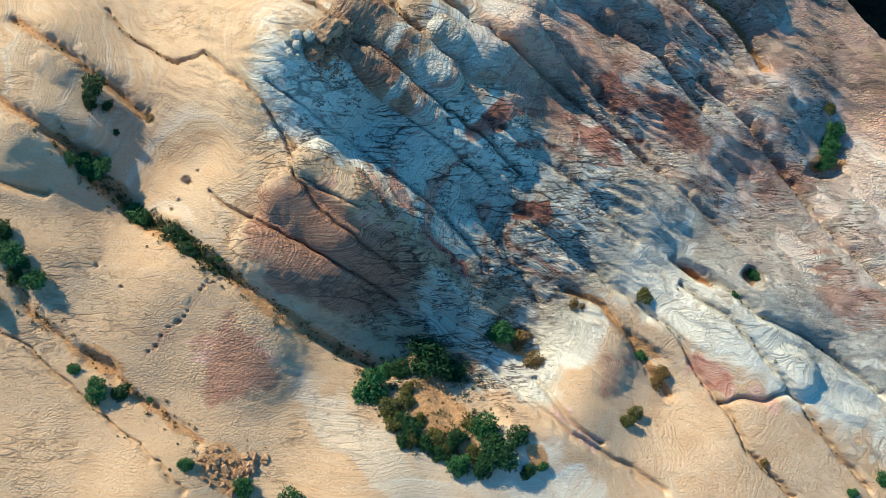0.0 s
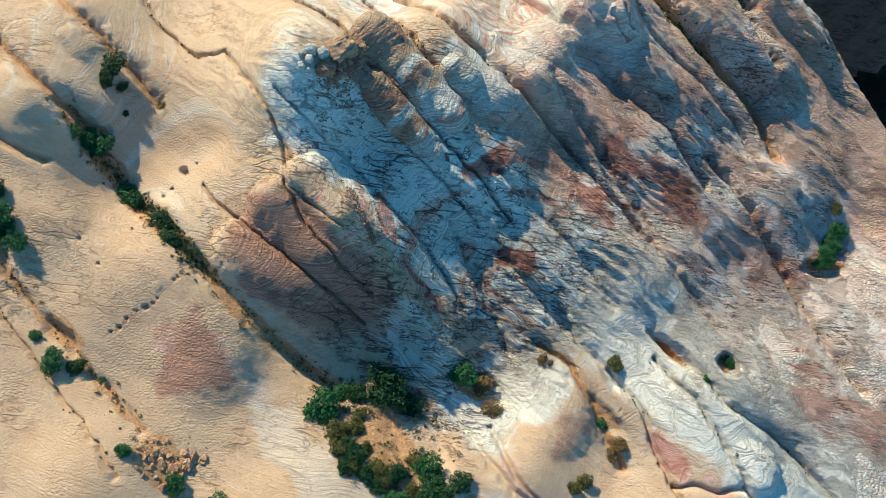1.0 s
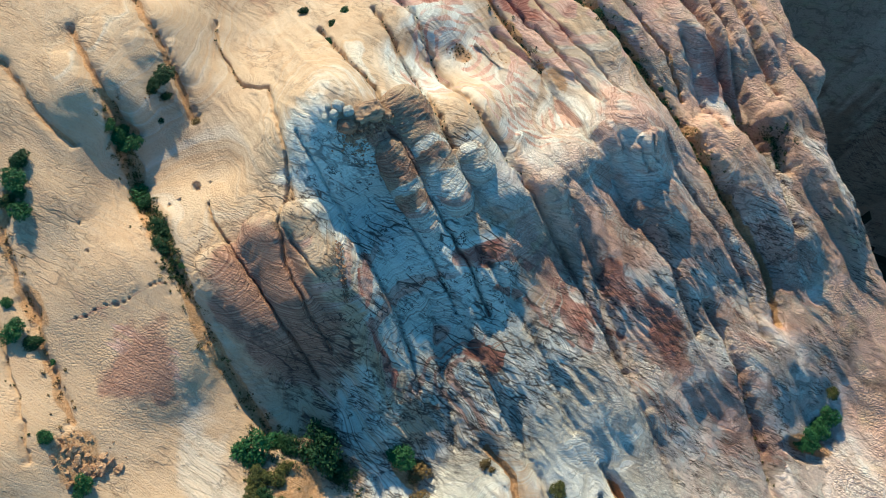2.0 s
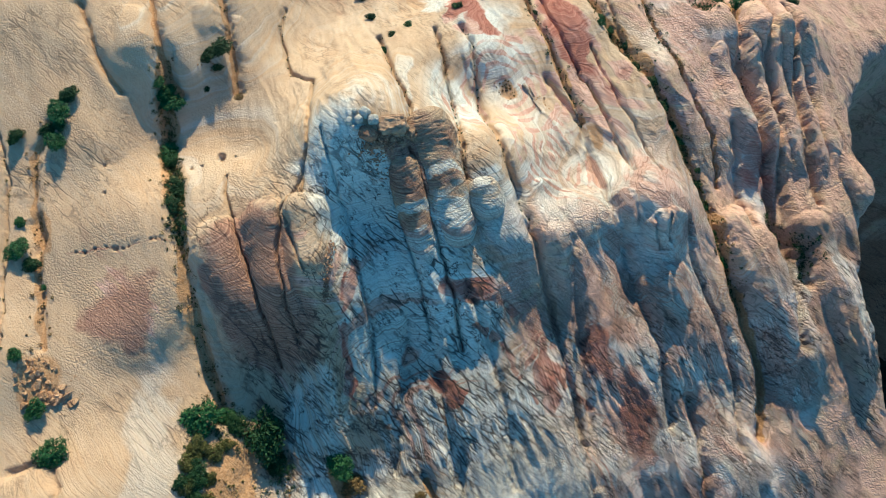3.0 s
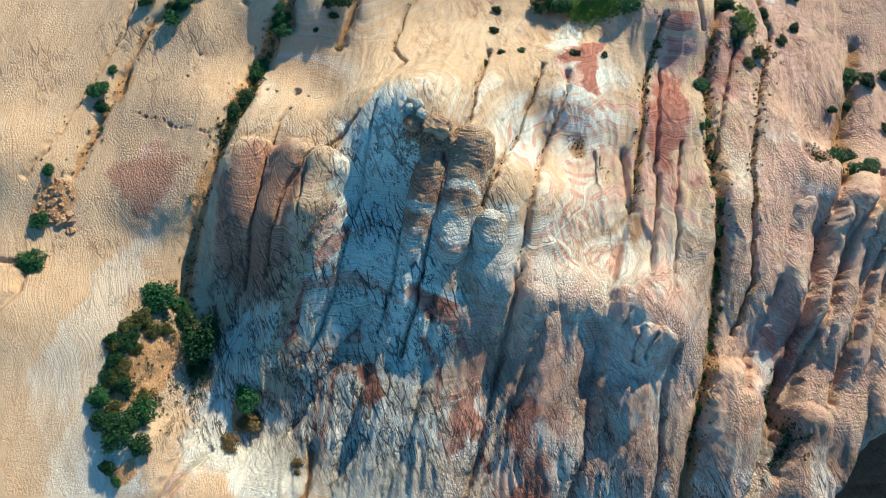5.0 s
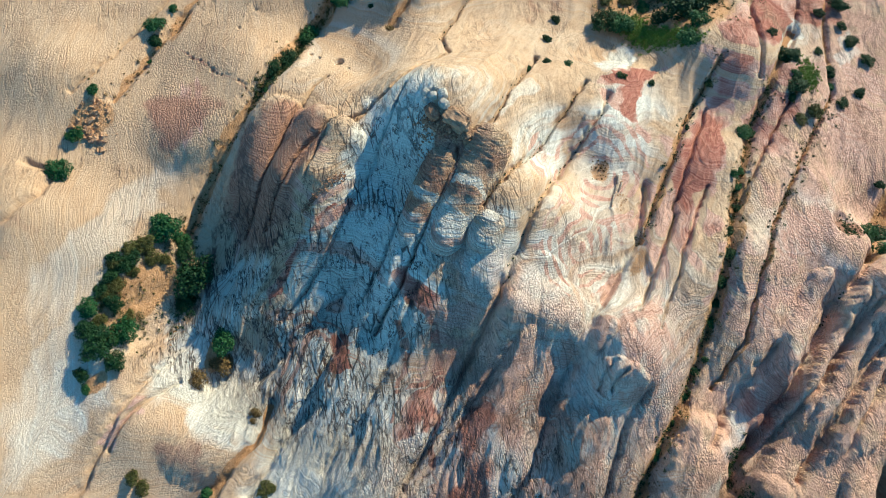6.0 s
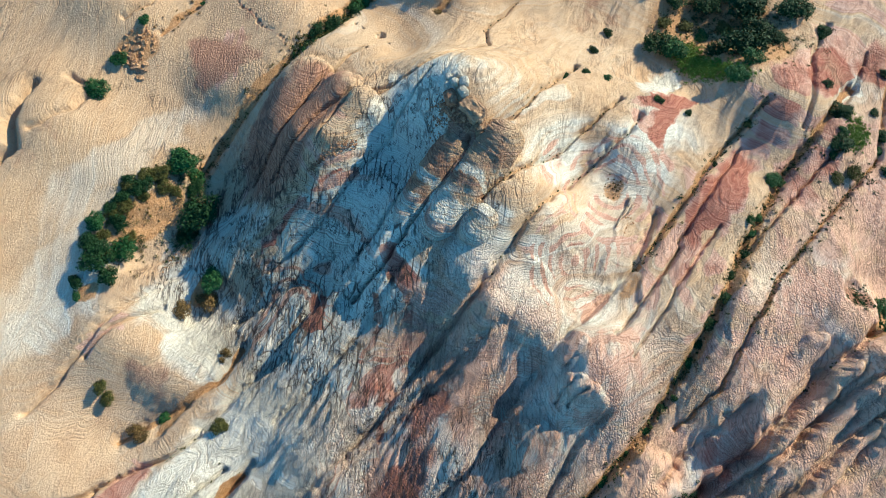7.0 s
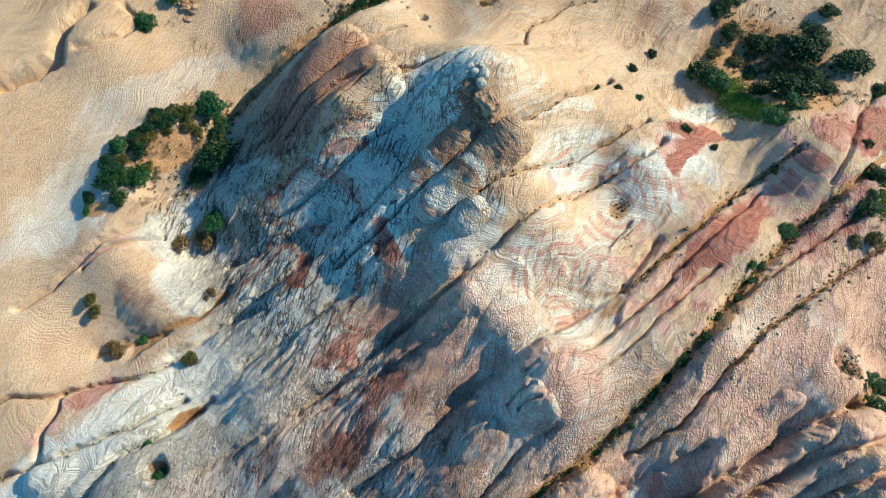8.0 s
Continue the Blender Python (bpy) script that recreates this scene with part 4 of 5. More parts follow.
# soil and sand
stain("soil", -0.2, -5.2, 4.6, 2.2, -8)
stain("soil", -26.4, -0.9, 2.4, 1.0, 0, 1.0)
stain("soil", -28.3, 13.6, 2.4, 1.1, 0, 0.8)
stain("soil", -24, 10.2, 4.5, 0.8, 0, 0.8)
stain("soil", 7.6, -8.3, 1.6, 0.8, 0, 0.8)
stain("soil", 22.4, 6.4, 2.0, 0.5, 0, 0.9)
stain("soil", 26.9, 6.2, 0.9, 0.6, 0, 0.7)
stain("soil", 37.6, 18.2, 2.6, 0.8, 40, 0.8)
stain("soil", -16.5, -8.8, 2.6, 1.6, 0, 0.8)
stain("soil", -29, 51, 8, 9, 0, 0.9)
stain("soil", -6.7, 38.2, 1.5, 1.1, 0, 0.62)
stain("soil", 17.4, 0.2, 2.4, 0.7, 0, 0.8)
stain("soil", 5.8, 0.6, 2.0, 0.8, 0, 0.8)
stain("soil", 3, 47.6, 9, 0.5, 0, 0.8)
stain("soil", 15, 40.8, 4, 0.5, 0, 0.8)
stain("soil", -5.5, 44.6, 8, 0.5, 0, 0.7)
stain("soil", 3, 39.4, 2, 0.8, 0, 0.6)


# ---- ground: one sheet, finest where the camera passes ----
def axis(low, high, step):
    core = list(np.arange(low, high + step / 2, step))
    out, d = [], step
    reach = 0.0
    while reach < 3500:
        d *= 1.16
        reach += d
        out.append(reach)
    return np.array([low - r for r in reversed(out)] + core + [high + r for r in out])


def inside(way, x, y):
    """Which places lie within an outline."""
    odd = np.zeros(x.shape, bool)
    for (ax, ay), (bx, by) in zip(way, way[1:] + way[:1]):
        odd ^= ((ay > y) != (by > y)) & (x < (bx - ax) * (y - ay) / (by - ay + 1e-9) + ax)
    return odd


def rock_mesh(name, co, quads, colours, mat, skirt):
    """A piece of the rock's surface; with a skirt, it goes down into the ground along its joints."""
    used, flat = np.unique(quads, return_inverse=True)
    quads, co = flat.reshape(-1, 4).astype(np.int64), co[used]
    colours = {key: c[used] for key, c in colours.items()}
    if skirt:
        edges = np.concatenate([quads[:, [0, 1]], quads[:, [1, 2]], quads[:, [2, 3]], quads[:, [3, 0]]])
        key = np.sort(edges, 1)
        _, first, count = np.unique(key[:, 0] * len(co) + key[:, 1], return_index=True, return_counts=True)
        rim = edges[first[count == 1]]
        n, base = len(rim), len(co)
        top, low = co[rim.ravel()], co[rim.ravel()] - np.array([0, 0, skirt], np.float32)
        k = base + 2 * np.arange(n)
        walls = np.stack([k + 1, k, k + 2 * n, k + 1 + 2 * n], 1)
        co, quads = np.concatenate([co, top, low]), np.concatenate([quads, walls])
        colours = {key: np.concatenate([c, c[rim.ravel()], c[rim.ravel()]]) for key, c in colours.items()}
    me = bpy.data.meshes.new(name)
    me.vertices.add(len(co))
    me.vertices.foreach_set("co", co.astype(np.float32).ravel())
    me.loops.add(quads.size)
    me.loops.foreach_set("vertex_index", quads.astype(np.int32).ravel())
    me.polygons.add(len(quads))
    me.polygons.foreach_set("loop_start", np.arange(0, quads.size, 4, dtype=np.int32))
    me.polygons.foreach_set("loop_total", np.full(len(quads), 4, np.int32))
    me.update()
    me.validate()
    me.polygons.foreach_set("use_smooth", np.ones(len(quads), bool))
    for key, c in colours.items():
        layer = me.color_attributes.new(key, "FLOAT_COLOR", "POINT")
        layer.data.foreach_set("color", c.astype(np.float32).ravel())
    me.materials.append(mat)
    return new(name, me)


# outlines of the formations, along the joints that part them
def oval(x, y, long, wide, turn=0.0):
    out = []
    for n in range(18):
        a, b = long * math.cos(n * math.pi / 9), wide * math.sin(n * math.pi / 9)
        c, q = math.cos(radians(turn)), math.sin(radians(turn))
        ax, ay = UX * c - UY * q, UX * q + UY * c
        out.append((x + a * ax - b * ay, y + a * ay + b * ax))
    return out


FORMATIONS = [
    ("rock_dome", "rounded white and brown slickrock dome at the butte's foot", "rock dome",
     [(12.2 + 4.6 * math.cos(a) * UX - 3.4 * math.sin(a) * -UY, 0.4 + 4.6 * math.cos(a) * UY + 3.4 * math.sin(a) * UX) for a in np.arange(0, 6.28, 0.35)]),
    ("rock_dome", "broad tan slickrock dome with a plum-brown crust", "rock dome",
     [(-16 + 4.8 * math.cos(a) * UX - 3.9 * math.sin(a) * -UY, 0.2 + 4.8 * math.cos(a) * UY + 3.9 * math.sin(a) * UX) for a in np.arange(0, 6.28, 0.35)]),
    ("sandstone_butte", "white sandstone butte with a brown western shoulder, shaded face", "rock formation",
     [(-19, 7), (-15.2, 4.6), (-11.8, 2), (-8.3, -0.2), (-5.2, -1.9), (1, -0.5), (4.5, 0.4), (8.7, 3.9), (13, 6.6), (17, 9.5), (19.3, 15.9), (14.3, 19.5), (10.1, 22.8), (4.5, 26.4), (-0.7, 29.5), (-7.1, 34.3), (-12.5, 39.5), (-17.1, 39.2), (-20.8, 34.7), (-28.9, 28.4), (-23.4, 24.9), (-22, 17)]),
    ("rock_fin", "pale and red banded sandstone fin with swirling beds", "rock fin",
     [(-12.5, 39.5), (-7.1, 34.3), (-0.7, 29.5), (4.5, 26.4), (10.1, 22.8), (14.3, 19.5), (19.3, 15.9), (22, 14), (24, 22), (19.3, 26.4), (15.3, 28.6), (11.6, 31.3), (7.9, 33.8), (4.5, 37.1), (1, 39.9), (-5, 42.5)]),
    ("rock_fin", "knobbed pink sandstone fin with split round ends", "rock fin",
     [(-5, 42.5), (1, 39.9), (4.5, 37.1), (7.9, 33.8), (11.6, 31.3), (15.3, 28.6), (19.3, 26.4), (24, 22), (30, 25), (26.3, 29.2), (22, 32.2), (17.3, 34.4), (14.6, 36.5), (10, 38.6), (8.2, 37.4), (6, 39.4), (2.7, 41.7), (-1.3, 44.2), (-5.7, 44.8)]),
    ("rock_fin", "long pink-red sandstone fin beside the bushy cleft", "rock fin",
     [(-18, 53.8), (-11.6, 48.6), (-5.7, 44.8), (-1.3, 44.2), (2.7, 41.7), (6, 39.4), (8.2, 37.4), (10, 38.6), (14.6, 36.5), (17.3, 34.4), (22, 32.2), (26.3, 29.2), (30, 25), (31, 27), (27.7, 31.7), (23.2, 34.4), (18.8, 37.6), (15.6, 40.3), (9.4, 44.1), (4.9, 46.4), (-2, 50.1), (-10.1, 55.3), (-15.2, 58.7)]),
    ("rock_fin", "broad pink and cream sandstone fin with pale ends", "rock fin",
     [(-15.2, 58.7), (-10.1, 55.3), (-2, 50.1), (4.9, 46.4), (9.4, 44.1), (15.6, 40.3), (18.8, 37.6), (23.2, 34.4), (27.7, 31.7), (31, 27), (34, 30), (29, 35), (24.5, 40.7), (21.7, 43.6), (17.1, 48), (12.1, 53.1), (9.6, 55.3), (5.9, 59.9), (2.2, 64.6), (-2.6, 69.2), (-9.3, 74.6)]),
    ("rock_fin", "narrow grey-pink sandstone fin at the cliff's rim", "rock fin",
     [(5.9, 59.9), (9.6, 55.3), (12.1, 53.1), (17.1, 48), (21.7, 43.6), (24.5, 40.7), (29, 35), (34, 30), (37, 33), (32, 40), (27.5, 45), (23, 47.5), (18.5, 52.7), (14.7, 56.6), (9, 63.4)]),
]


# pieces of the formations that stand apart within them
PIECES = {
    0: [("dome_flank", "brown ringed flank", oval(15.4, -1.6, 4.0, 7.0))],
    1: [("crust", "plum-brown rippled crust", oval(-12.9, -1.8, 4.6, 7.0))],
    2: [
        ("shoulder", "tan and brown western shoulder", [(-19, 7), (-15.2, 4.6), (-11.8, 2), (-8.3, -0.2), (-3, 3), (-6.6, 5.4), (-10.4, 7.9), (-13.5, 9.6), (-16.6, 11.3), (-20, 13)]),
        ("shoulder", "rounded brown shoulder between two clefts", [(-20, 13), (-16.6, 11.3), (-13.5, 9.6), (-10.4, 7.9), (-6.6, 5.4), (-3, 3), (-1, 4.5), (-4, 6.6), (-8, 9.6), (-11.6, 12.4), (-13.3, 14.5), (-17, 18)]),
        ("shoulder", "cream shoulder beside the shaded face", [(-17, 18), (-13.3, 14.5), (-11.6, 12.4), (-8, 9.6), (-4, 6.6), (-1, 4.5), (4, 7), (-0.1, 11.4), (-3, 13.4), (-7.9, 16.8), (-13.5, 20.4)]),
        ("face_slab", "pale smooth face in shade", [(-13.5, 20.4), (-7.9, 16.8), (-3, 13.4), (-0.1, 11.4), (4, 7), (6.5, 10), (4.1, 13.9), (1.4, 16.1), (-1.8, 18.3), (-6.8, 21.5), (-9, 23)]),
        ("face_slab", "pale face with red beds", [(-9, 23), (-6.8, 21.5), (-1.8, 18.3), (1.4, 16.1), (4.1, 13.9), (6.5, 10), (10, 12.5), (6.7, 15), (4, 17.3), (0.1, 19.7), (-3.9, 22.3), (-7, 24.2)]),
        ("rib", "cream rib beside the pillars", [(-20.8, 34.7), (-14, 30), (-11.6, 28.7), (-8.3, 26.2), (-7, 24.2), (-2, 25.6), (-3.8, 27.2), (-7.4, 30.9), (-12.9, 35.8), (-17.1, 39.2)]),
        ("rib", "white rib with pink bands", [(-17.1, 39.2), (-12.9, 35.8), (-7.4, 30.9), (-3.8, 27.2), (-2, 25.6), (3, 22), (10.1, 22.8), (4.5, 26.4), (-0.7, 29.5), (-7.1, 34.3), (-12.5, 39.5)]),
        ("summit", "smooth cream summit dome", [(-23.4, 24.9), (-17, 21.9), (-14.4, 19.5), (-13.5, 20.4), (-9, 23), (-7, 24.2), (-8.3, 26.2), (-11.6, 28.7), (-14, 30), (-20.8, 34.7), (-28.9, 28.4)]),
    ],
    3: [("knob", "pale round knob", oval(4, 30, 2.2, 1.5)), ("knob", "pale round knob", oval(6.4, 31.2, 2.4, 1.9))],
    4: [("knob", "split round knob", oval(12.9, 33.2, 1.5, 1.3)), ("knob", "split round knob", oval(14.2, 35.1, 1.3, 1.1)), ("knob", "banded oval knob", oval(10.2, 36.8, 3.6, 2.0)), ("knob", "small pink knob", oval(10.2, 32.7, 1.2, 1.0))],
    5: [("ridge", "reddish upper ridge", [(-18, 53.8), (-11.6, 48.6), (-5.7, 44.8), (-1.7, 44.1), (1.5, 44.4), (-3.5, 47.9), (-10, 53)])],
    6: [("knob", "long cream knob", oval(22.5, 38.9, 6.5, 2.2)), ("ridge", "narrow pink ridge", [(-14.3, 61.6), (-6.8, 55), (-1, 50), (1.5, 52.3), (-5.1, 58), (-13.2, 65.4)])],
    7: [("knob", "overhanging grey-pink knob", oval(25.0, 51.6, 3.2, 1.5)), ("ridge", "narrow grey ridge", [(10.7, 57.3), (13.5, 54.4), (19.1, 47.6), (24, 42), (27, 44), (23, 47.5), (18.5, 52.7), (14.7, 56.6)])],
}


def sheet(xs, ys, mat):
    gx, gy = np.meshgrid(xs, ys)
    nx, ny = len(xs), len(ys)
    rows = range(0, ny, 100)
    gz = np.concatenate([relief(gx[k : k + 100].ravel(), gy[k : k + 100].ravel()) for k in rows])
    co = np.stack([gx.ravel(), gy.ravel(), gz], 1).astype(np.float32)
    i = (np.arange(ny - 1)[:, None] * nx + np.arange(nx - 1)[None]).ravel()
    quads = np.stack([i, i + 1, i + nx + 1, i + nx], 1)
    colours = {
        key: np.stack([np.concatenate(c) for c in zip(*(f(gx[k : k + 100].ravel(), gy[k : k + 100].ravel()) for k in rows))], 1)
        for key, f in (("zone", zones), ("skin", skins))
    }
    mx, my = co[quads[:, 0], 0], co[quads[:, 0], 1]
    left = np.ones(len(quads), bool)
    for n, (name, label, category, way) in enumerate(FORMATIONS):
        mine = left & inside(way, mx, my)
        left &= ~mine
        made = []
        for piece, words, outline in PIECES.get(n, []):
            own = mine & inside(outline, mx, my)
            mine &= ~own
            made.append(tagged(rock_mesh(piece, co, quads[own], colours, mat, 1.5), words))
        ob = rock_mesh(name, co, quads[mine], colours, mat, 1.5)
        for piece in made:
            piece.parent = ob
        tagged(ob, label, category, "sandstone fins" if name == "rock_fin" else "")
    base = rock_mesh("ground", co, quads[left], colours, mat, 0)
    # woodland covers the valley below the rim; its near-black colour includes the valley's shade
    base.data.materials.append(SHADED_WOODLAND)
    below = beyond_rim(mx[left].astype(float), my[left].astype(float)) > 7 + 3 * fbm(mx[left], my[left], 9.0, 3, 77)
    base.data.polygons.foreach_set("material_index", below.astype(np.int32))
    return base, gz.reshape(ny, nx)


STEP = 0.11
XS, YS = axis(-46, 48, STEP), axis(-26, 76, STEP)
ground, HEIGHTS = sheet(XS, YS, SLICKROCK)
tagged(ground, "tan, white and red cross-bedded slickrock with joints", "rock ground", kind="structure")


def height(x, y):
    """Height of the built ground at a place."""
    i = int(np.clip(np.searchsorted(XS, x) - 1, 0, len(XS) - 2))
    j = int(np.clip(np.searchsorted(YS, y) - 1, 0, len(YS) - 2))
    a, b = (x - XS[i]) / (XS[i + 1] - XS[i]), (y - YS[j]) / (YS[j + 1] - YS[j])
    return float((HEIGHTS[j, i] * (1 - a) + HEIGHTS[j, i + 1] * a) * (1 - b) + (HEIGHTS[j + 1, i] * (1 - a) + HEIGHTS[j + 1, i + 1] * a) * b)


# ---- things ----
def mesh_of(name, verts, faces, mat, smooth_faces=False):
    me = bpy.data.meshes.new(name)
    me.from_pydata(verts, [], faces)
    me.update()
    me.materials.append(mat)
    if smooth_faces:
        me.polygons.foreach_set("use_smooth", np.ones(len(me.polygons), bool))
    return me


def limb(verts, faces, start, end, r0, r1, sides=6, bow=0.0):
    """A tapered, bowed stick."""
    start, end = Vector(start), Vector(end)
    way = (end - start).normalized()
    side = way.orthogonal().normalized()
    other = way.cross(side)
    first, rings = len(verts), 4
    for k in range(rings):
        f = k / (rings - 1)
        c = start.lerp(end, f) + side * bow * math.sin(math.pi * f)
        r = r0 + (r1 - r0) * f
        for n in range(sides):
            a = 2 * math.pi * n / sides
            verts.append(c + r * (math.cos(a) * side + math.sin(a) * other))
    for k in range(rings - 1):
        for n in range(sides):
            a, b = first + k * sides + n, first + k * sides + (n + 1) % sides
            faces.append((a, b, b + sides, a + sides))
    faces.append(tuple(first + n for n in reversed(range(sides))))
    faces.append(tuple(first + (rings - 1) * sides + n for n in range(sides)))


def leaf_cloud(rng, lobes, count, size):
    """Small leaf cards over a set of lobes (x, y, z, r), thick on their skins, with gaps."""
    lob = np.array(lobes)
    pick = rng.choice(len(lob), count, p=lob[:, 3] ** 2 / (lob[:, 3] ** 2).sum())
    d = rng.normal(size=(count, 3))
    d[:, 2] = np.abs(d[:, 2]) * 0.9 - 0.35
    d /= np.linalg.norm(d, axis=1)[:, None]
    lump = 0.86 + 0.22 * np.sin(d[:, 0] * 7 + pick) * np.sin(d[:, 1] * 6 + 2 * pick) + 0.12 * rng.normal(size=count)
    c = lob[pick, :3] + d * (lob[pick, 3] * lump * rng.random(count) ** 0.22)[:, None]
    n = d + 0.7 * rng.normal(size=(count, 3))
    n[:, 2] += 0.3
    n /= np.linalg.norm(n, axis=1)[:, None]
    a = np.cross(n, rng.normal(size=(count, 3)))
    a /= np.linalg.norm(a, axis=1)[:, None]
    b = np.cross(n, a)
    s = size * (0.6 + 0.8 * rng.random(count))[:, None]
    c[:, 2] = np.maximum(c[:, 2], 0.03)
    quad = np.stack([c - a * s, c - b * s * 0.55, c + a * s, c + b * s * 0.55], 1).reshape(-1, 3)
    quad[:, 2] = np.maximum(quad[:, 2], 0.01)
    faces = np.arange(4 * count).reshape(-1, 4)
    return quad.tolist(), faces.tolist()


SHAPES = {}


def shrub_meshes(kind, form):
    """Crown, stem and limbs of a shrub one metre in radius, in several forms."""
    if (kind, form) in SHAPES:
        return SHAPES[kind, form]
    rng = np.random.default_rng(100 * form + len(kind))
    lobes = [(0, 0, 0.55, 0.55)]
    for k in range(7 + form):
        a, r = k * 2.4 + form, 0.35 + 0.35 * rng.random()
        lobes.append((r * math.cos(a), r * math.sin(a), 0.32 + 0.55 * rng.random() * (1.1 - r), 0.28 + 0.20 * rng.random()))
    v, f = leaf_cloud(rng, lobes, 2600 if kind != "dry" else 1800, 0.062)
    crown = mesh_of("crown", v, f, LEAVES[kind])
    sv, sf = [], []
    limb(sv, sf, (0, 0, -0.12), (0.03, 0.02, 0.42), 0.09, 0.06)
    stem = mesh_of("trunk", sv, sf, BARK, True)
    limbs = []
    for x, y, z, r in lobes[1:5]:
        lv, lf = [], []
        limb(lv, lf, (0, 0, 0.12), (x, y, z), 0.05, 0.015, 5, 0.06)
        limbs.append(mesh_of("limb", lv, lf, BARK, True))
    SHAPES[kind, form] = crown, stem, limbs
    return SHAPES[kind, form]


LABELS = {
    "green": "leafy bright green desert shrub rooted in sandy soil",
    "dark": "dense dark green desert shrub in a rock joint",
    "olive": "olive-yellow desert shrub with sparse leaves on sand",
    "dry": "dry brown desert shrub with withered leaves",
}
PLACES = random.Random(5)


def bushes(kind, spots):
    for x, y, r in spots:
        crown, stem, limbs = shrub_meshes(kind, PLACES.randrange(4))
        tall = r > 1.3
        thing = new("juniper_tree" if tall else "shrub")
        label = "large dark green juniper with a broad crown on sandy soil" if tall else LABELS[kind]
        tagged(thing, label, "tree" if tall else "shrub", "desert shrubs")
        wide, high = r * PLACES.uniform(1.15, 1.35), r * PLACES.uniform(0.75, 1.0)
        thing.matrix_basis = Matrix.LocRotScale((x, y, height(x, y) - 0.04), Euler((0, 0, PLACES.uniform(0, 6.28))), (wide, wide * PLACES.uniform(0.8, 1.0), high))
        for name, me in [("crown", crown), ("trunk", stem)] + [("limb", q) for q in limbs]:
            new(name, me).parent = thing


bushes("dry", [(7.8, -0.8, 0.82), (11.4, 4.0, 0.50), (18.5, -2.8, 0.73), (26.4, -9.1, 0.44), (12.1, 3.8, 0.30), (19.0, -1.9, 0.75)])  # apron
bushes("dark", [(4.5, -8.1, 1.37), (6.1, -6.7, 0.92), (6.8, -9.5, 0.76)])  # apron
bushes("green", [(1.3, -8.8, 0.94), (3.4, -6.3, 1.40), (27.4, 6.6, 0.62), (25.3, 4.8, 0.33), (17.4, -0.4, 0.62), (8.0, -9.2, 0.44), (33.7, -11.6, 0.47), (36.7, -10.6, 0.66)])  # apron
bushes("olive", [(17.7, 4.7, 0.68), (15.4, -5.8, 0.66), (16.2, -5.2, 0.64)])  # apron
bushes("dry", [(-25.3, 19.8, 0.44)])  # back
bushes("dark", [(-34.5, 3.4, 0.89), (-34.0, 8.8, 0.76), (-29.5, 21.9, 1.13), (-27.6, 38.6, 0.62), (-24.2, 36.8, 0.60), (-19.1, 33.4, 0.37), (-19.8, 35.5, 0.44), (-15.6, 52.2, 0.54), (-10.9, 48.6, 0.38), (-4.7, 51.7, 0.37), (-12.7, 60.0, 0.49), (-4.4, 72.4, 1.00), (-2.7, 69.5, 0.67), (-2.6, 66.7, 0.58), (3.0, 64.1, 1.25), (1.6, 70.5, 0.67), (-4.1, 75.3, 1.03), (6.6, 68.6, 0.65), (-29.4, 20.5, 0.83), (-28.2, 20.4, 0.55), (-27.6, 18.2, 0.33), (-29.5, 14.5, 0.65), (-33.1, 5.8, 0.79), (-32.4, 6.6, 0.63)])  # back
bushes("dark", [(-34.2, 9.3, 0.75), (-17.1, 43.1, 0.37), (-16.3, 46.1, 0.37), (-17.6, 61.9, 0.87), (-13.8, 60.9, 0.97), (-11.9, 65.9, 0.64), (-13.0, 68.4, 0.66)])  # back
bushes("dark", [(-24.3, 68.3, 0.63)])  # back
bushes("green", [(-33.4, 7.4, 1.13), (-29.9, 15.3, 0.99), (-28.7, 15.1, 1.11), (-19.7, 37.9, 0.51), (-17.4, 42.8, 0.39), (-9.4, 53.9, 0.78), (-3.0, 51.0, 0.49), (-6.0, 71.6, 1.23), (-30.6, 15.5, 0.65), (-18.8, 33.5, 0.42), (-21.0, 51.0, 1.05), (-9.5, 54.4, 0.71), (2.7, 62.4, 0.78), (-4.3, 50.6, 0.45)])  # back
bushes("olive", [(-10.7, 61.8, 0.82), (-10.0, 60.0, 0.67)])  # back
bushes("dark", [(-0.6, 49.7, 0.48), (1.7, 48.0, 0.53), (4.0, 46.7, 0.52), (6.3, 45.5, 0.68), (8.0, 44.8, 0.51), (9.4, 64.8, 0.75), (13.5, 41.8, 0.44), (12.6, 42.8, 0.33), (17.3, 39.0, 0.32)])  # cleft
bushes("green", [(9.6, 44.1, 0.50), (5.7, 62.9, 1.02), (15.3, 40.7, 0.44), (19.6, 37.0, 0.47), (38.5, 21.5, 0.93), (38.1, 20.0, 0.99), (37.2, 18.5, 0.91), (36.8, 18.0, 0.71), (5.3, 61.7, 0.88)])  # cleft
bushes("olive", [(37.9, 23.3, 0.60)])  # cleft
bushes("dry", [(6.4, 1.0, 1.33)])  # gully
bushes("dark", [(-2.5, -6.2, 0.95), (-1.5, -7.3, 0.8), (1.0, -6.9, 0.9), (-1.2, -0.4, 1.87), (-3.2, -7.0, 0.7), (-0.4, -8.0, 0.7), (1.0, -1.8, 0.8), (-3.6, -1.6, 0.8)])  # gully
bushes("green", [(-19.0, -8.3, 0.63), (-5.9, -3.0, 1.49), (-5.0, -2.0, 0.97), (4.9, 1.5, 1.20), (-11.6, -11.5, 1.24), (-15.1, -10.2, 0.85)])  # gully
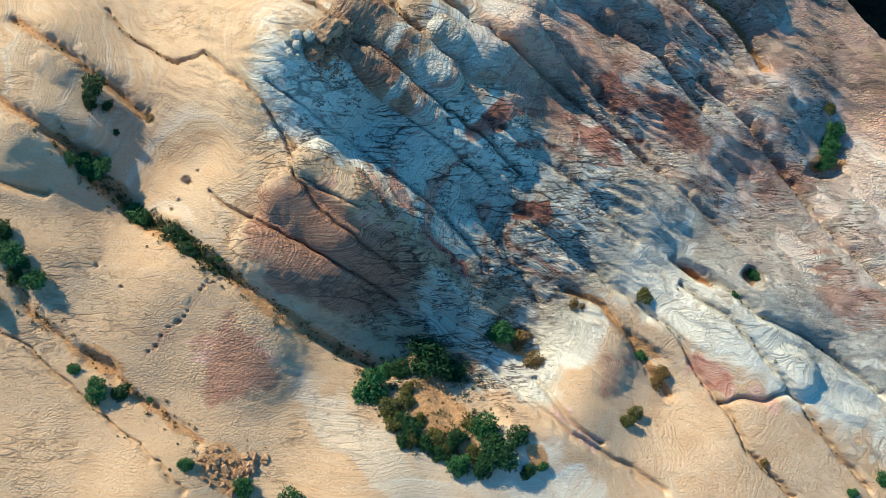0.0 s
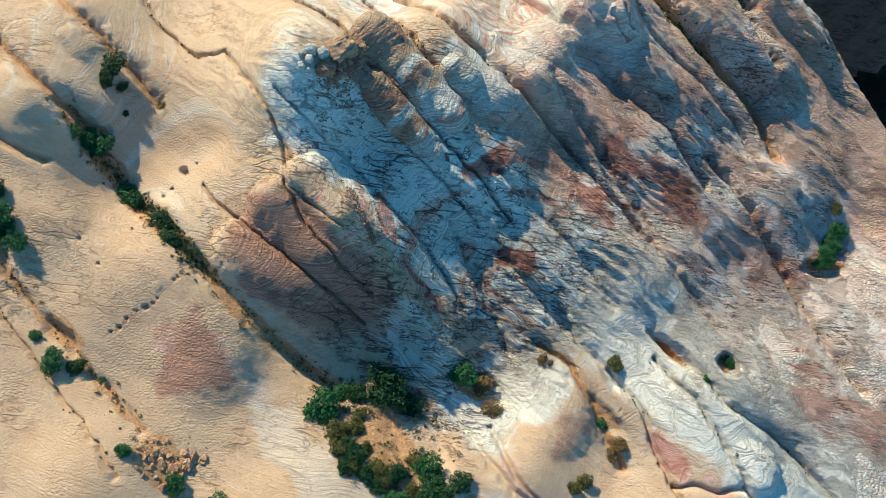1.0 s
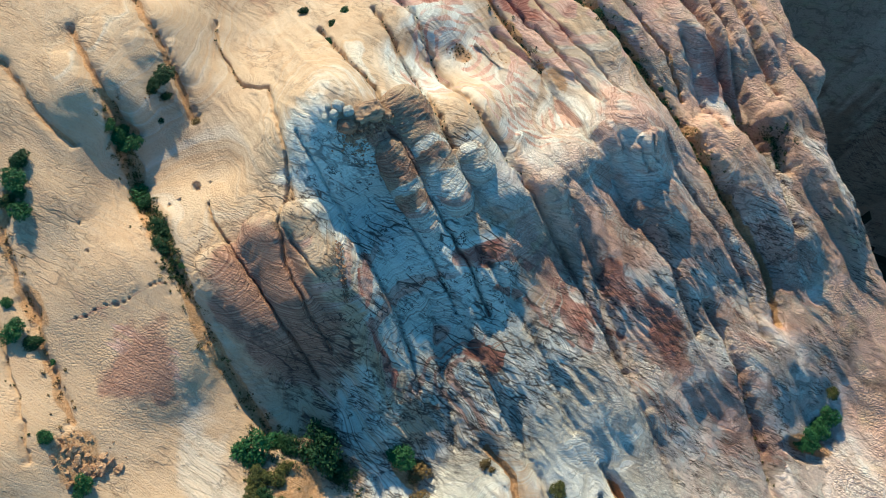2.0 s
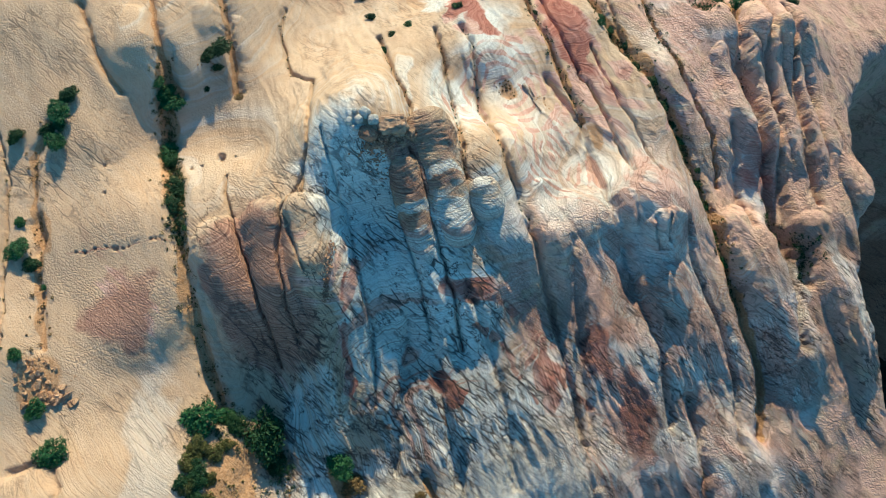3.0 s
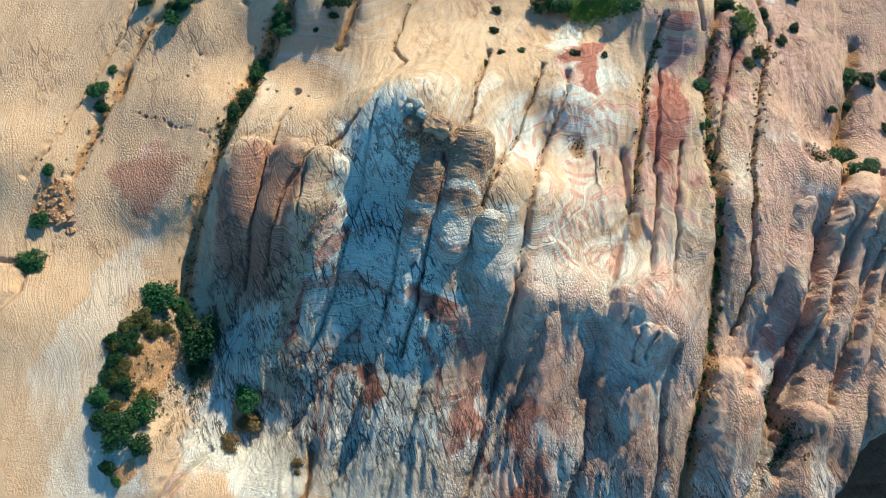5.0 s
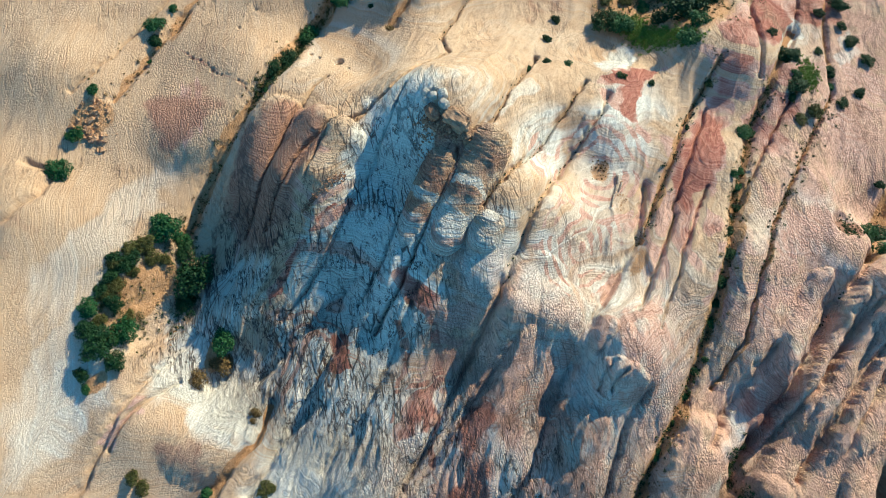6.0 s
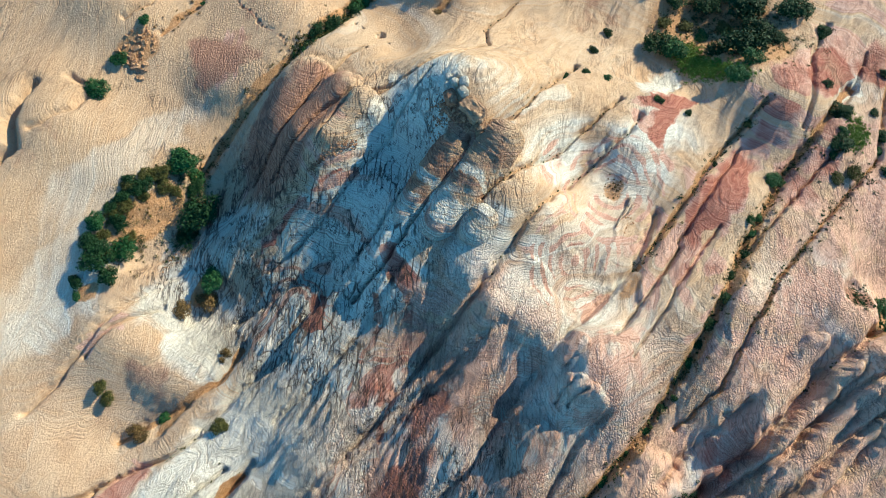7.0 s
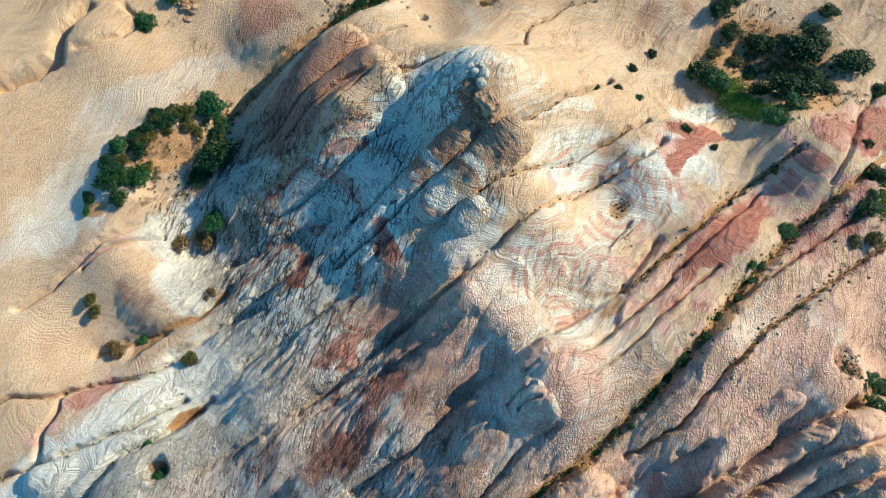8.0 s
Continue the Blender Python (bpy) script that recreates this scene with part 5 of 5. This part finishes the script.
bushes("olive", [(-4.4, -4.7, 0.95), (-3.1, -4.0, 0.85), (-3.9, -5.8, 0.7), (-1.9, -5.5, 0.55), (0.2, -7.6, 0.7), (-2.9, -3.1, 0.6), (2.4, -7.9, 0.6)])  # gully
bushes("dark", [(-21.7, 9.3, 0.98), (-20.7, 8.0, 0.85), (-24.7, -3.2, 0.78), (-25.1, 11.2, 0.63)])  # plateau
bushes("green", [(-31.4, 5.3, 0.99), (-25.9, 11.2, 1.08), (-28.2, -1.4, 0.37), (-26.4, -3.0, 0.97), (-28.5, -1.4, 0.36), (-22.6, -3.7, 0.30), (-17.9, 7.3, 0.29)])  # plateau
bushes("dark", [(-3.4, -5.6, 0.80), (3.2, -9.0, 0.92)])  # gully
bushes("olive", [(-0.6, -6.9, 0.80), (2.2, -6.0, 0.69), (-2.6, -6.9, 0.69), (4.2, -7.4, 0.69)])  # gully
bushes("dark", [(-37.5, 46.0, 1.32), (-35.2, 44.7, 1.50), (-33.0, 46.5, 1.26), (-33.1, 50.2, 1.62), (-32.4, 54.5, 2.16), (-35.0, 55.2, 1.56), (-38.6, 56.5, 1.20), (-32.2, 59.4, 1.92), (-25.9, 53.0, 2.22), (-28.5, 55.2, 1.74), (-26.0, 50.2, 1.20), (-29.5, 62.5, 1.08), (-26.8, 43.9, 1.50), (-27.7, 57.0, 1.08)])  # grove
bushes("green", [(-26.5, 46.0, 1.56), (-29.3, 49.6, 0.90), (-23.2, 53.0, 1.08), (-20.6, 51.9, 0.54)])  # grove
bushes("olive", [(-30.1, 45.2, 0.90), (-30.3, 47.8, 0.78), (-34.2, 52.4, 0.72), (-30.2, 52.2, 0.84)])  # grove
bushes("dark", [(-17.8, 61.6, 1.1), (-16.1, 66.2, 0.8), (-19.9, 70.3, 0.9), (-22.2, 70.2, 0.7), (-17.2, 71.2, 0.8), (-18.5, 65.6, 0.5), (-25, 71, 1.0), (-20.5, 60.2, 0.5)])  # fins
bushes("green", [(-15.2, 61.2, 0.6), (-14.2, 65.6, 0.5), (-4.8, 51.6, 0.4)])  # fins


# ---- ledged pillars on the butte ----
def pillar(name, label, head, tip, wide, deep, zone_head, zone_tip, seed, ledge=0.045, stripe=0.9):
    """A rounded pillar that leans down the slope, ringed by ledges; brown or pale as its beds are."""
    a, b = Vector(head), Vector(tip)
    way = (b - a).normalized()
    side = way.cross(Vector((0, 0, 1))).normalized()
    over = side.cross(way)
    rings, sides = 150, 96
    long = (b - a).length
    f = np.linspace(0, 1, rings)[:, None] * np.ones((1, sides))
    t = np.ones((rings, 1)) * np.arange(sides)[None] * (2 * math.pi / sides)
    # bunched towards both ends, which are rounded
    f = 0.5 - 0.5 * np.cos(math.pi * f)
    e = np.clip(1 - np.abs(2 * f - 1) ** (5.0 * long / wide / 4), 0, 1) ** 0.5
    x = f * long
    bent = x + 0.35 * fbm(np.cos(t) + seed, x * 0.3, 1.2, 2, seed) + 0.25 * np.abs(np.cos(t))
    ring = perlin(bent * 1.9, np.cos(t) * 0.4 + seed, seed + 5) * 0.8
    fine = 0.4 - np.abs(perlin(bent * 4.2, np.cos(t) * 1.3 + seed, seed + 6)) * 2 + 0.6 * perlin(bent * 9.0, t * 1.9 + seed, seed + 9)
    lump = fbm(np.cos(t) + 9 * seed, np.sin(t) + x * 0.45, 1.1, 2, seed + 3)
    broken = 1 + 0.6 * (1 - smooth(0.25, 0.5, f))
    r = e * (1 + broken * ledge * (ring + 0.7 * fine) + 0.14 * lump) * (1.22 - 0.30 * f)
    ca, sa = np.cos(t) * r * wide, np.sin(t) * r * deep
    co = np.array(a)[None, None] + x[..., None] * np.array(way) + ca[..., None] * np.array(side) + sa[..., None] * np.array(over)
    i = (np.arange(rings - 1)[:, None] * sides + np.arange(sides)[None]).ravel()
    j = (np.arange(rings - 1)[:, None] * sides + (np.arange(sides)[None] + 1) % sides).ravel()
    quads = np.stack([i, i + sides, j + sides, j], 1)
    g = (f + 0.06 * lump + 0.03 * fine).ravel()[:, None]
    mixed = 1 - np.maximum(1 - smooth(0.42, 0.46, g), stripe * smooth(0.50, 0.53, g) * (1 - smooth(0.64, 0.68, g)))
    zone = np.array(zone_head)[None] * (1 - mixed) + np.array(zone_tip)[None] * mixed
    n = rings * sides
    skin = np.tile(np.array([[0.35, 0.7, 0.9, 0.0]]), (n, 1))
    ob = rock_mesh(name, co.reshape(-1, 3), quads, {"zone": zone, "skin": skin}, SLICKROCK, 0)
    return tagged(ob, label, "rock pillar", "summit pillars")


pillar("rock_pillar", "ledged brown sandstone pillar leaning against the butte's face", (-7.4, 23.4, 5.3), (0.4, 18.2, 1.9), 1.35, 1.25, (0.25, 0.1, 0.62, 0), (0.2, 0.9, 0.05, 0), 3, 0.035)
pillar("rock_pillar", "broad ledged brown pillar with a white rounded foot", (-8.6, 27.9, 5.75), (1.5, 21.1, 2.8), 1.75, 1.6, (0.3, 0.2, 0.52, 0), (0.2, 1.0, 0.0, 0), 5, 0.032)
pillar("rock_pillar", "round banded stub beside the pillar's white foot", (-1.5, 26.4, 3.9), (2.2, 24.5, 3.4), 1.45, 1.45, (0.1, 0.55, 0.15, 0), (0.1, 0.7, 0.1, 0), 8, 0.03, 0.15)


# ---- loose stone ----
def chunk(seed, flat=0.5, mat=TAN_STONE, points=13):
    """An angular block of broken sandstone, about a metre across."""
    rng = random.Random(seed)
    bm = bmesh.new()
    for _ in range(points):
        a, r = rng.uniform(0, 6.28), rng.uniform(0.6, 1.0)
        bm.verts.new((0.5 * r * math.cos(a), 0.36 * r * math.sin(a), flat * 0.5 * rng.uniform(-1, 1)))
    hull = bmesh.ops.convex_hull(bm, input=bm.verts)
    bmesh.ops.delete(bm, geom=[g for g in hull["geom_interior"] if isinstance(g, bmesh.types.BMVert)], context="VERTS")
    bmesh.ops.bevel(bm, geom=bm.edges[:], offset=0.025, segments=1, affect="EDGES")
    me = bpy.data.meshes.new("stone")
    bm.to_mesh(me)
    bm.free()
    me.materials.append(mat)
    return me


TAN_CHUNKS = [chunk(k, 0.30 + 0.1 * (k % 3), TAN_STONE) for k in range(8)]
RED_CHUNKS = [chunk(40 + k, 0.5, RED_STONE) for k in range(6)]
STONES = random.Random(12)


def strewn(name, label, meshes, cx, cy, long, wide, turn, count, small, large):
    """Crumbled stone, too small to pick apart singly."""
    c, s = math.cos(radians(turn)), math.sin(radians(turn))
    ax, ay = UX * c - UY * s, UX * s + UY * c
    verts, faces = [], []
    for _ in range(count):
        a, b = STONES.uniform(-1, 1) * long, STONES.gauss(0, 0.5) * wide
        x, y = cx + a * ax - b * ay, cy + a * ay + b * ax
        size = small + (large - small) * STONES.random() ** 2.5
        m = Matrix.LocRotScale((x, y, height(x, y) + 0.06 * size), Euler((STONES.gauss(0, 0.3), STONES.gauss(0, 0.3), STONES.uniform(0, 6.28))), (size, size, size))
        me, base = STONES.choice(meshes), len(verts)
        verts += [tuple(m @ q.co) for q in me.vertices]
        faces += [[n + base for n in p.vertices] for p in me.polygons]
    tagged(new(name, mesh_of(name, verts, faces, meshes[0].materials[0])), label, "rubble", kind="stuff")


def stones(name, label, group, meshes, cx, cy, long, wide, turn, count, small, large):
    """Broken stone, strewn thickest in the middle of a patch."""
    c, s = math.cos(radians(turn)), math.sin(radians(turn))
    ax, ay = UX * c - UY * s, UX * s + UY * c
    for _ in range(count):
        a, b = STONES.gauss(0, 0.5) * long, STONES.gauss(0, 0.5) * wide
        x, y = cx + a * ax - b * ay, cy + a * ay + b * ax
        size = small + (large - small) * STONES.random() ** 2.5
        ob = new(name, STONES.choice(meshes))
        ob.matrix_basis = Matrix.LocRotScale((x, y, height(x, y) + 0.06 * size), Euler((STONES.gauss(0, 0.25), STONES.gauss(0, 0.25), STONES.uniform(0, 6.28))), (size, size, size))
        tagged(ob, label, "rock", group)


stones("stone_slab", "broken tan sandstone slab on reddish rubble", "rubble", TAN_CHUNKS, -16.6, -8.6, 2.4, 1.5, 0, 120, 0.12, 0.95)
stones("stone_slab", "large broken brown sandstone slab standing in rubble", "rubble", RED_CHUNKS, -15.5, -9.2, 1.3, 0.5, 60, 14, 0.7, 1.5)
stones("stone_slab", "thin tan sandstone slab tipped on rubble", "rubble", TAN_CHUNKS, -14.9, -8.7, 1.6, 0.6, 60, 30, 0.25, 1.2)
strewn("crumbled_stone", "reddish-brown crumbled stone along the butte's flank", RED_CHUNKS, -5.3, 12.25, 2.5, 0.26, -21, 360, 0.08, 0.40)
strewn("crumbled_stone", "dark reddish crumbled stone below the summit blocks", RED_CHUNKS, -8.6, 21.6, 1.7, 1.3, 40, 220, 0.07, 0.40)
stones("stone", "dark reddish broken stone below the summit blocks", "summit stones", RED_CHUNKS, -8.6, 22.7, 1.5, 0.55, 85, 90, 0.25, 1.0)
stones("stone", "small loose tan stone lying in the sandy gully", "gully stones", TAN_CHUNKS, 3.0, -2.2, 2.8, 0.8, 0, 30, 0.08, 0.4)
stones("stone", "small pale stone lying on bare slickrock", "loose stones", TAN_CHUNKS, -3.5, 39.5, 1.6, 0.9, 20, 26, 0.08, 0.4)
stones("stone", "loose tan stone in the vegetated cleft", "cleft stones", TAN_CHUNKS, 15.5, 40.6, 4.0, 0.35, 0, 60, 0.1, 0.6)
stones("stone", "dark stone block wedged beside the bushes", "plateau stones", TAN_CHUNKS, -28.6, 20.2, 1.2, 0.6, 60, 16, 0.2, 0.8)


def boulder(seed, mat, lumps=0.16, layers=0.0):
    """A weathered boulder one metre across: rounded, pitted and, if wished, ledged."""
    bm = bmesh.new()
    bmesh.ops.create_icosphere(bm, subdivisions=5, radius=0.5)
    for q in bm.verts:
        p = q.co * 3 + Vector((seed * 7.3, seed * 3.1, seed))
        d = 1 + lumps * noise.fractal(p * 0.7, 0.75, 2.1, 6) + 0.5 * lumps * (1 - 2 * abs(noise.noise(p * 1.6)))
        q.co = q.co.normalized() * 0.5 * d
        if layers:
            z = q.co.z * 9
            q.co.x *= 1 + layers * (math.sin(z * 2.2 + 3 * noise.noise(p * 0.5)))
            q.co.y *= 1 + layers * (math.sin(z * 2.2 + 3 * noise.noise(p * 0.5)))
        # squared shoulders
        q.co = Vector([math.copysign(abs(w * 2) ** 0.62, w) / 2 for w in q.co])
    me = bpy.data.meshes.new("boulder")
    bm.to_mesh(me)
    bm.free()
    me.materials.append(mat)
    me.polygons.foreach_set("use_smooth", np.ones(len(me.polygons), bool))
    return me


def place_boulder(name, label, me, x, y, sx, sy, sz, sink, turn, tip=0.0, group=""):
    ob = new(name, me)
    ob.matrix_basis = Matrix.LocRotScale((x, y, height(x, y) + sz * (0.5 - sink)), Euler((radians(tip), 0, radians(turn))), (sx, sy, sz))
    return tagged(ob, label, "rock", group)


for k, (x, y, size, tall) in enumerate([(-10.95, 23.35, 1.0, 0.95), (-10.1, 23.35, 0.95, 1.05), (-10.95, 22.55, 0.72, 0.8), (-11.45, 22.0, 0.62, 0.55), (-10.75, 21.9, 0.55, 0.5), (-11.6, 22.85, 0.5, 0.45)]):
    place_boulder("boulder", "blocky white sandstone boulder on the summit of the butte", boulder(60 + k, WHITE_STONE, 0.22), x, y, size * 0.9, size * 0.78, tall * 0.85, 0.28, 40 * k, 6, "summit boulders")
place_boulder("boulder", "reddish-brown boulder beside the white summit boulders", boulder(21, RED_STONE, 0.3), -9.8, 22.3, 1.5, 1.0, 0.9, 0.3, 20, 8)
place_boulder("cap_rock", "crumbly brown cap rock on the summit of the butte", boulder(11, CRUST, 0.5, 0.07), -8.9, 24.3, 2.2, 1.5, 1.2, 0.38, 50)
place_boulder("cap_rock", "low brown ledged cap rock beside the pillar head", boulder(12, CRUST, 0.5, 0.07), -7.7, 25.0, 1.5, 1.1, 1.0, 0.40, 15)
CRUST_CHUNKS = [chunk(80 + k, 0.35 + 0.1 * (k % 3), CRUST, 15) for k in range(5)]
stones("stone_slab", "tilted brown slab of crumbling cap rock on the summit", "summit slabs", CRUST_CHUNKS, -8.5, 24.2, 1.4, 0.8, 60, 16, 0.5, 1.3)


# ---- dead wood ----
def log(points, r0, r1):
    verts, faces = [], []
    for k, ((ax, ay), (bx, by)) in enumerate(zip(points, points[1:])):
        f0, f1 = k / (len(points) - 1), (k + 1) / (len(points) - 1)
        a, b = r0 + (r1 - r0) * f0, r0 + (r1 - r0) * f1
        limb(verts, faces, (ax, ay, height(ax, ay) + a), (bx, by, height(bx, by) + b), a, b, 8, 0.04)
    ob = new("log", mesh_of("log", verts, faces, DEADWOOD, True))
    tagged(ob, "bleached grey dead log lying on bare slickrock", "log", "dead wood")


log([(-6.0, 39.8), (-5.0, 39.5), (-4.0, 38.9), (-2.6, 38.2)], 0.14, 0.07)
log([(-5.3, 40.1), (-4.2, 39.4), (-3.4, 38.5)], 0.09, 0.05)
log([(-0.4, 40.9), (0.5, 40.6), (1.5, 40.7)], 0.10, 0.05)
log([(-0.2, 40.9), (0.7, 40.2), (1.2, 39.9)], 0.08, 0.04)


# ---- low scrub and tufts, too many to count ----
def scrub(name, label, kind, lines, per_metre, spread, low, high, seed):
    rng = np.random.default_rng(seed)
    verts, faces = [], []
    for way in lines:
        for (ax, ay), (bx, by) in zip(way, way[1:]):
            for _ in range(max(1, int(math.hypot(bx - ax, by - ay) * per_metre))):
                f = rng.random()
                x, y = ax + (bx - ax) * f + spread * rng.normal(), ay + (by - ay) * f + spread * rng.normal()
                r = low + (high - low) * rng.random() ** 2
                v, q = leaf_cloud(rng, [(0, 0, r * 0.3, r)], 34, 0.045 + 0.05 * r)
                z = height(x, y) - 0.02
                base = len(verts)
                verts += [(a + x, b + y, c + z) for a, b, c in v]
                faces += [[n + base for n in p] for p in q]
    ob = new(name, mesh_of(name, verts, faces, LEAVES[kind]))
    tagged(ob, label, "scrub", kind="stuff")


scrub("shoulder_scrub", "dense low dark scrub filling the sandy gully", "dark", [[(-25.5, 11.3), (-23, 10), (-21, 8.9), (-19.4, 7.6), (-17, 5.8)]], 16, 0.42, 0.14, 0.42, 11)
scrub("shoulder_weeds", "olive weeds filling the sandy gully", "olive", [[(-25.5, 11.3), (-23, 10), (-21, 8.9), (-19.4, 7.6), (-17, 5.8)], [(-31, 16.8), (-28.4, 13.6), (-25.7, 11.1)]], 9, 0.5, 0.12, 0.36, 12)
CLEFT = [JOINTS[12][0][1:9]]
scrub("cleft_scrub", "low dark scrub growing along a joint in the rock", "dark", CLEFT + [JOINTS[10][0], JOINTS[14][0][:4]], 4.5, 0.32, 0.08, 0.36, 1)
scrub("gully_scrub", "low dry scrub along the sandy gully", "dry", [JOINTS[33][0], [(-4, -4.6), (4, -6.5)], JOINTS[34][0]], 3.0, 0.45, 0.08, 0.32, 2)
scrub("gully_weeds", "low olive weeds in the sandy gully", "olive", [JOINTS[33][0], [(-4, -4.2), (4.4, -5.4)], [(-2, -6), (5, -7)]], 2.4, 0.6, 0.10, 0.40, 3)
scrub("joint_tufts", "small dark tufts rooted in narrow joints", "dark", [JOINTS[5][0], JOINTS[4][0], JOINTS[0][0][:4], JOINTS[6][0][:5], JOINTS[15][0], JOINTS[16][0][:3]], 1.6, 0.12, 0.05, 0.16, 4)
scrub("apron_tufts", "small olive tufts in cracks of pale rock", "olive", [w[0] for w in JOINTS[40:44]] + [JOINTS[35][0], JOINTS[36][0]], 1.0, 0.15, 0.05, 0.18, 5)
scrub("grove_grass", "bright green grass and weeds below the junipers", "grass", [[(-27.2, 46.8), (-23.4, 47.6), (-21.2, 50.8)], [(-27.5, 48.4), (-24.5, 48.6), (-21.6, 49.8)], [(-25.5, 47.2), (-23, 50.5), (-21, 52)]], 60, 0.55, 0.10, 0.34, 6)
scrub("grove_scrub", "low dark scrub between the junipers", "dark", [[(-34, 46), (-27, 58)], [(-36, 54), (-27, 60)], [(-31, 47), (-24, 56)], [(-12, 60), (-9, 63)], [(-30, 44.6), (-32, 56)]], 6, 1.3, 0.12, 0.5, 7)
scrub("grove_weeds", "dry olive weeds between the junipers", "olive", [[(-34, 46), (-27, 58)], [(-31, 47), (-24, 56)], [(-36, 48), (-34, 56)]], 6, 1.5, 0.10, 0.35, 8)
scrub("rim_scrub", "dense dark scrub in a shaded cleft by the rim", "dark", [[(19.8, 44.6), (21.4, 43.2), (24.4, 43.2), (26, 40.8)]], 16, 0.4, 0.12, 0.5, 21)
scrub("shade_scrub", "dense dark scrub in the shaded gully below the butte", "dark", [[(-6.5, -2.2), (-3, -1.2), (0.5, -1.4), (3.4, -3.4)], [(-5.5, -3.2), (-2, -2.4)], [(1.5, -6.2), (4.5, -6.8)]], 13, 0.6, 0.14, 0.5, 31)
scrub("gully_brush", "ragged olive brush on the gully's orange sand", "olive", [[(-5.4, -3.6), (-3.4, -5.4), (-1.4, -7.2), (1.4, -8.2), (4, -8.4)]], 14, 0.5, 0.12, 0.45, 32)
scrub("fin_grass", "bright green grass between the pink fins", "grass", [[(-17, 63.4), (-13.6, 61.6)], [(-16, 64), (-14, 62.6)]], 60, 0.5, 0.08, 0.28, 33)
scrub("hollow_scrub", "low dark weeds in hollows of the pale rock", "dark", [[(1.6, 59.6), (3.6, 58.6)], [(2.2, 60.2), (3.8, 59.6)], [(3.4, 60.6), (5.2, 62)]], 16, 0.45, 0.08, 0.3, 34)
scrub("hollow_weeds", "dry olive weeds on a silted hollow", "dry", [[(-7.8, 38.6), (-6, 37.8)]], 16, 0.4, 0.04, 0.14, 35)
scrub("cleft_weeds", "olive weeds and dry tufts along the bushy cleft", "olive", CLEFT, 4.5, 0.4, 0.06, 0.26, 36)
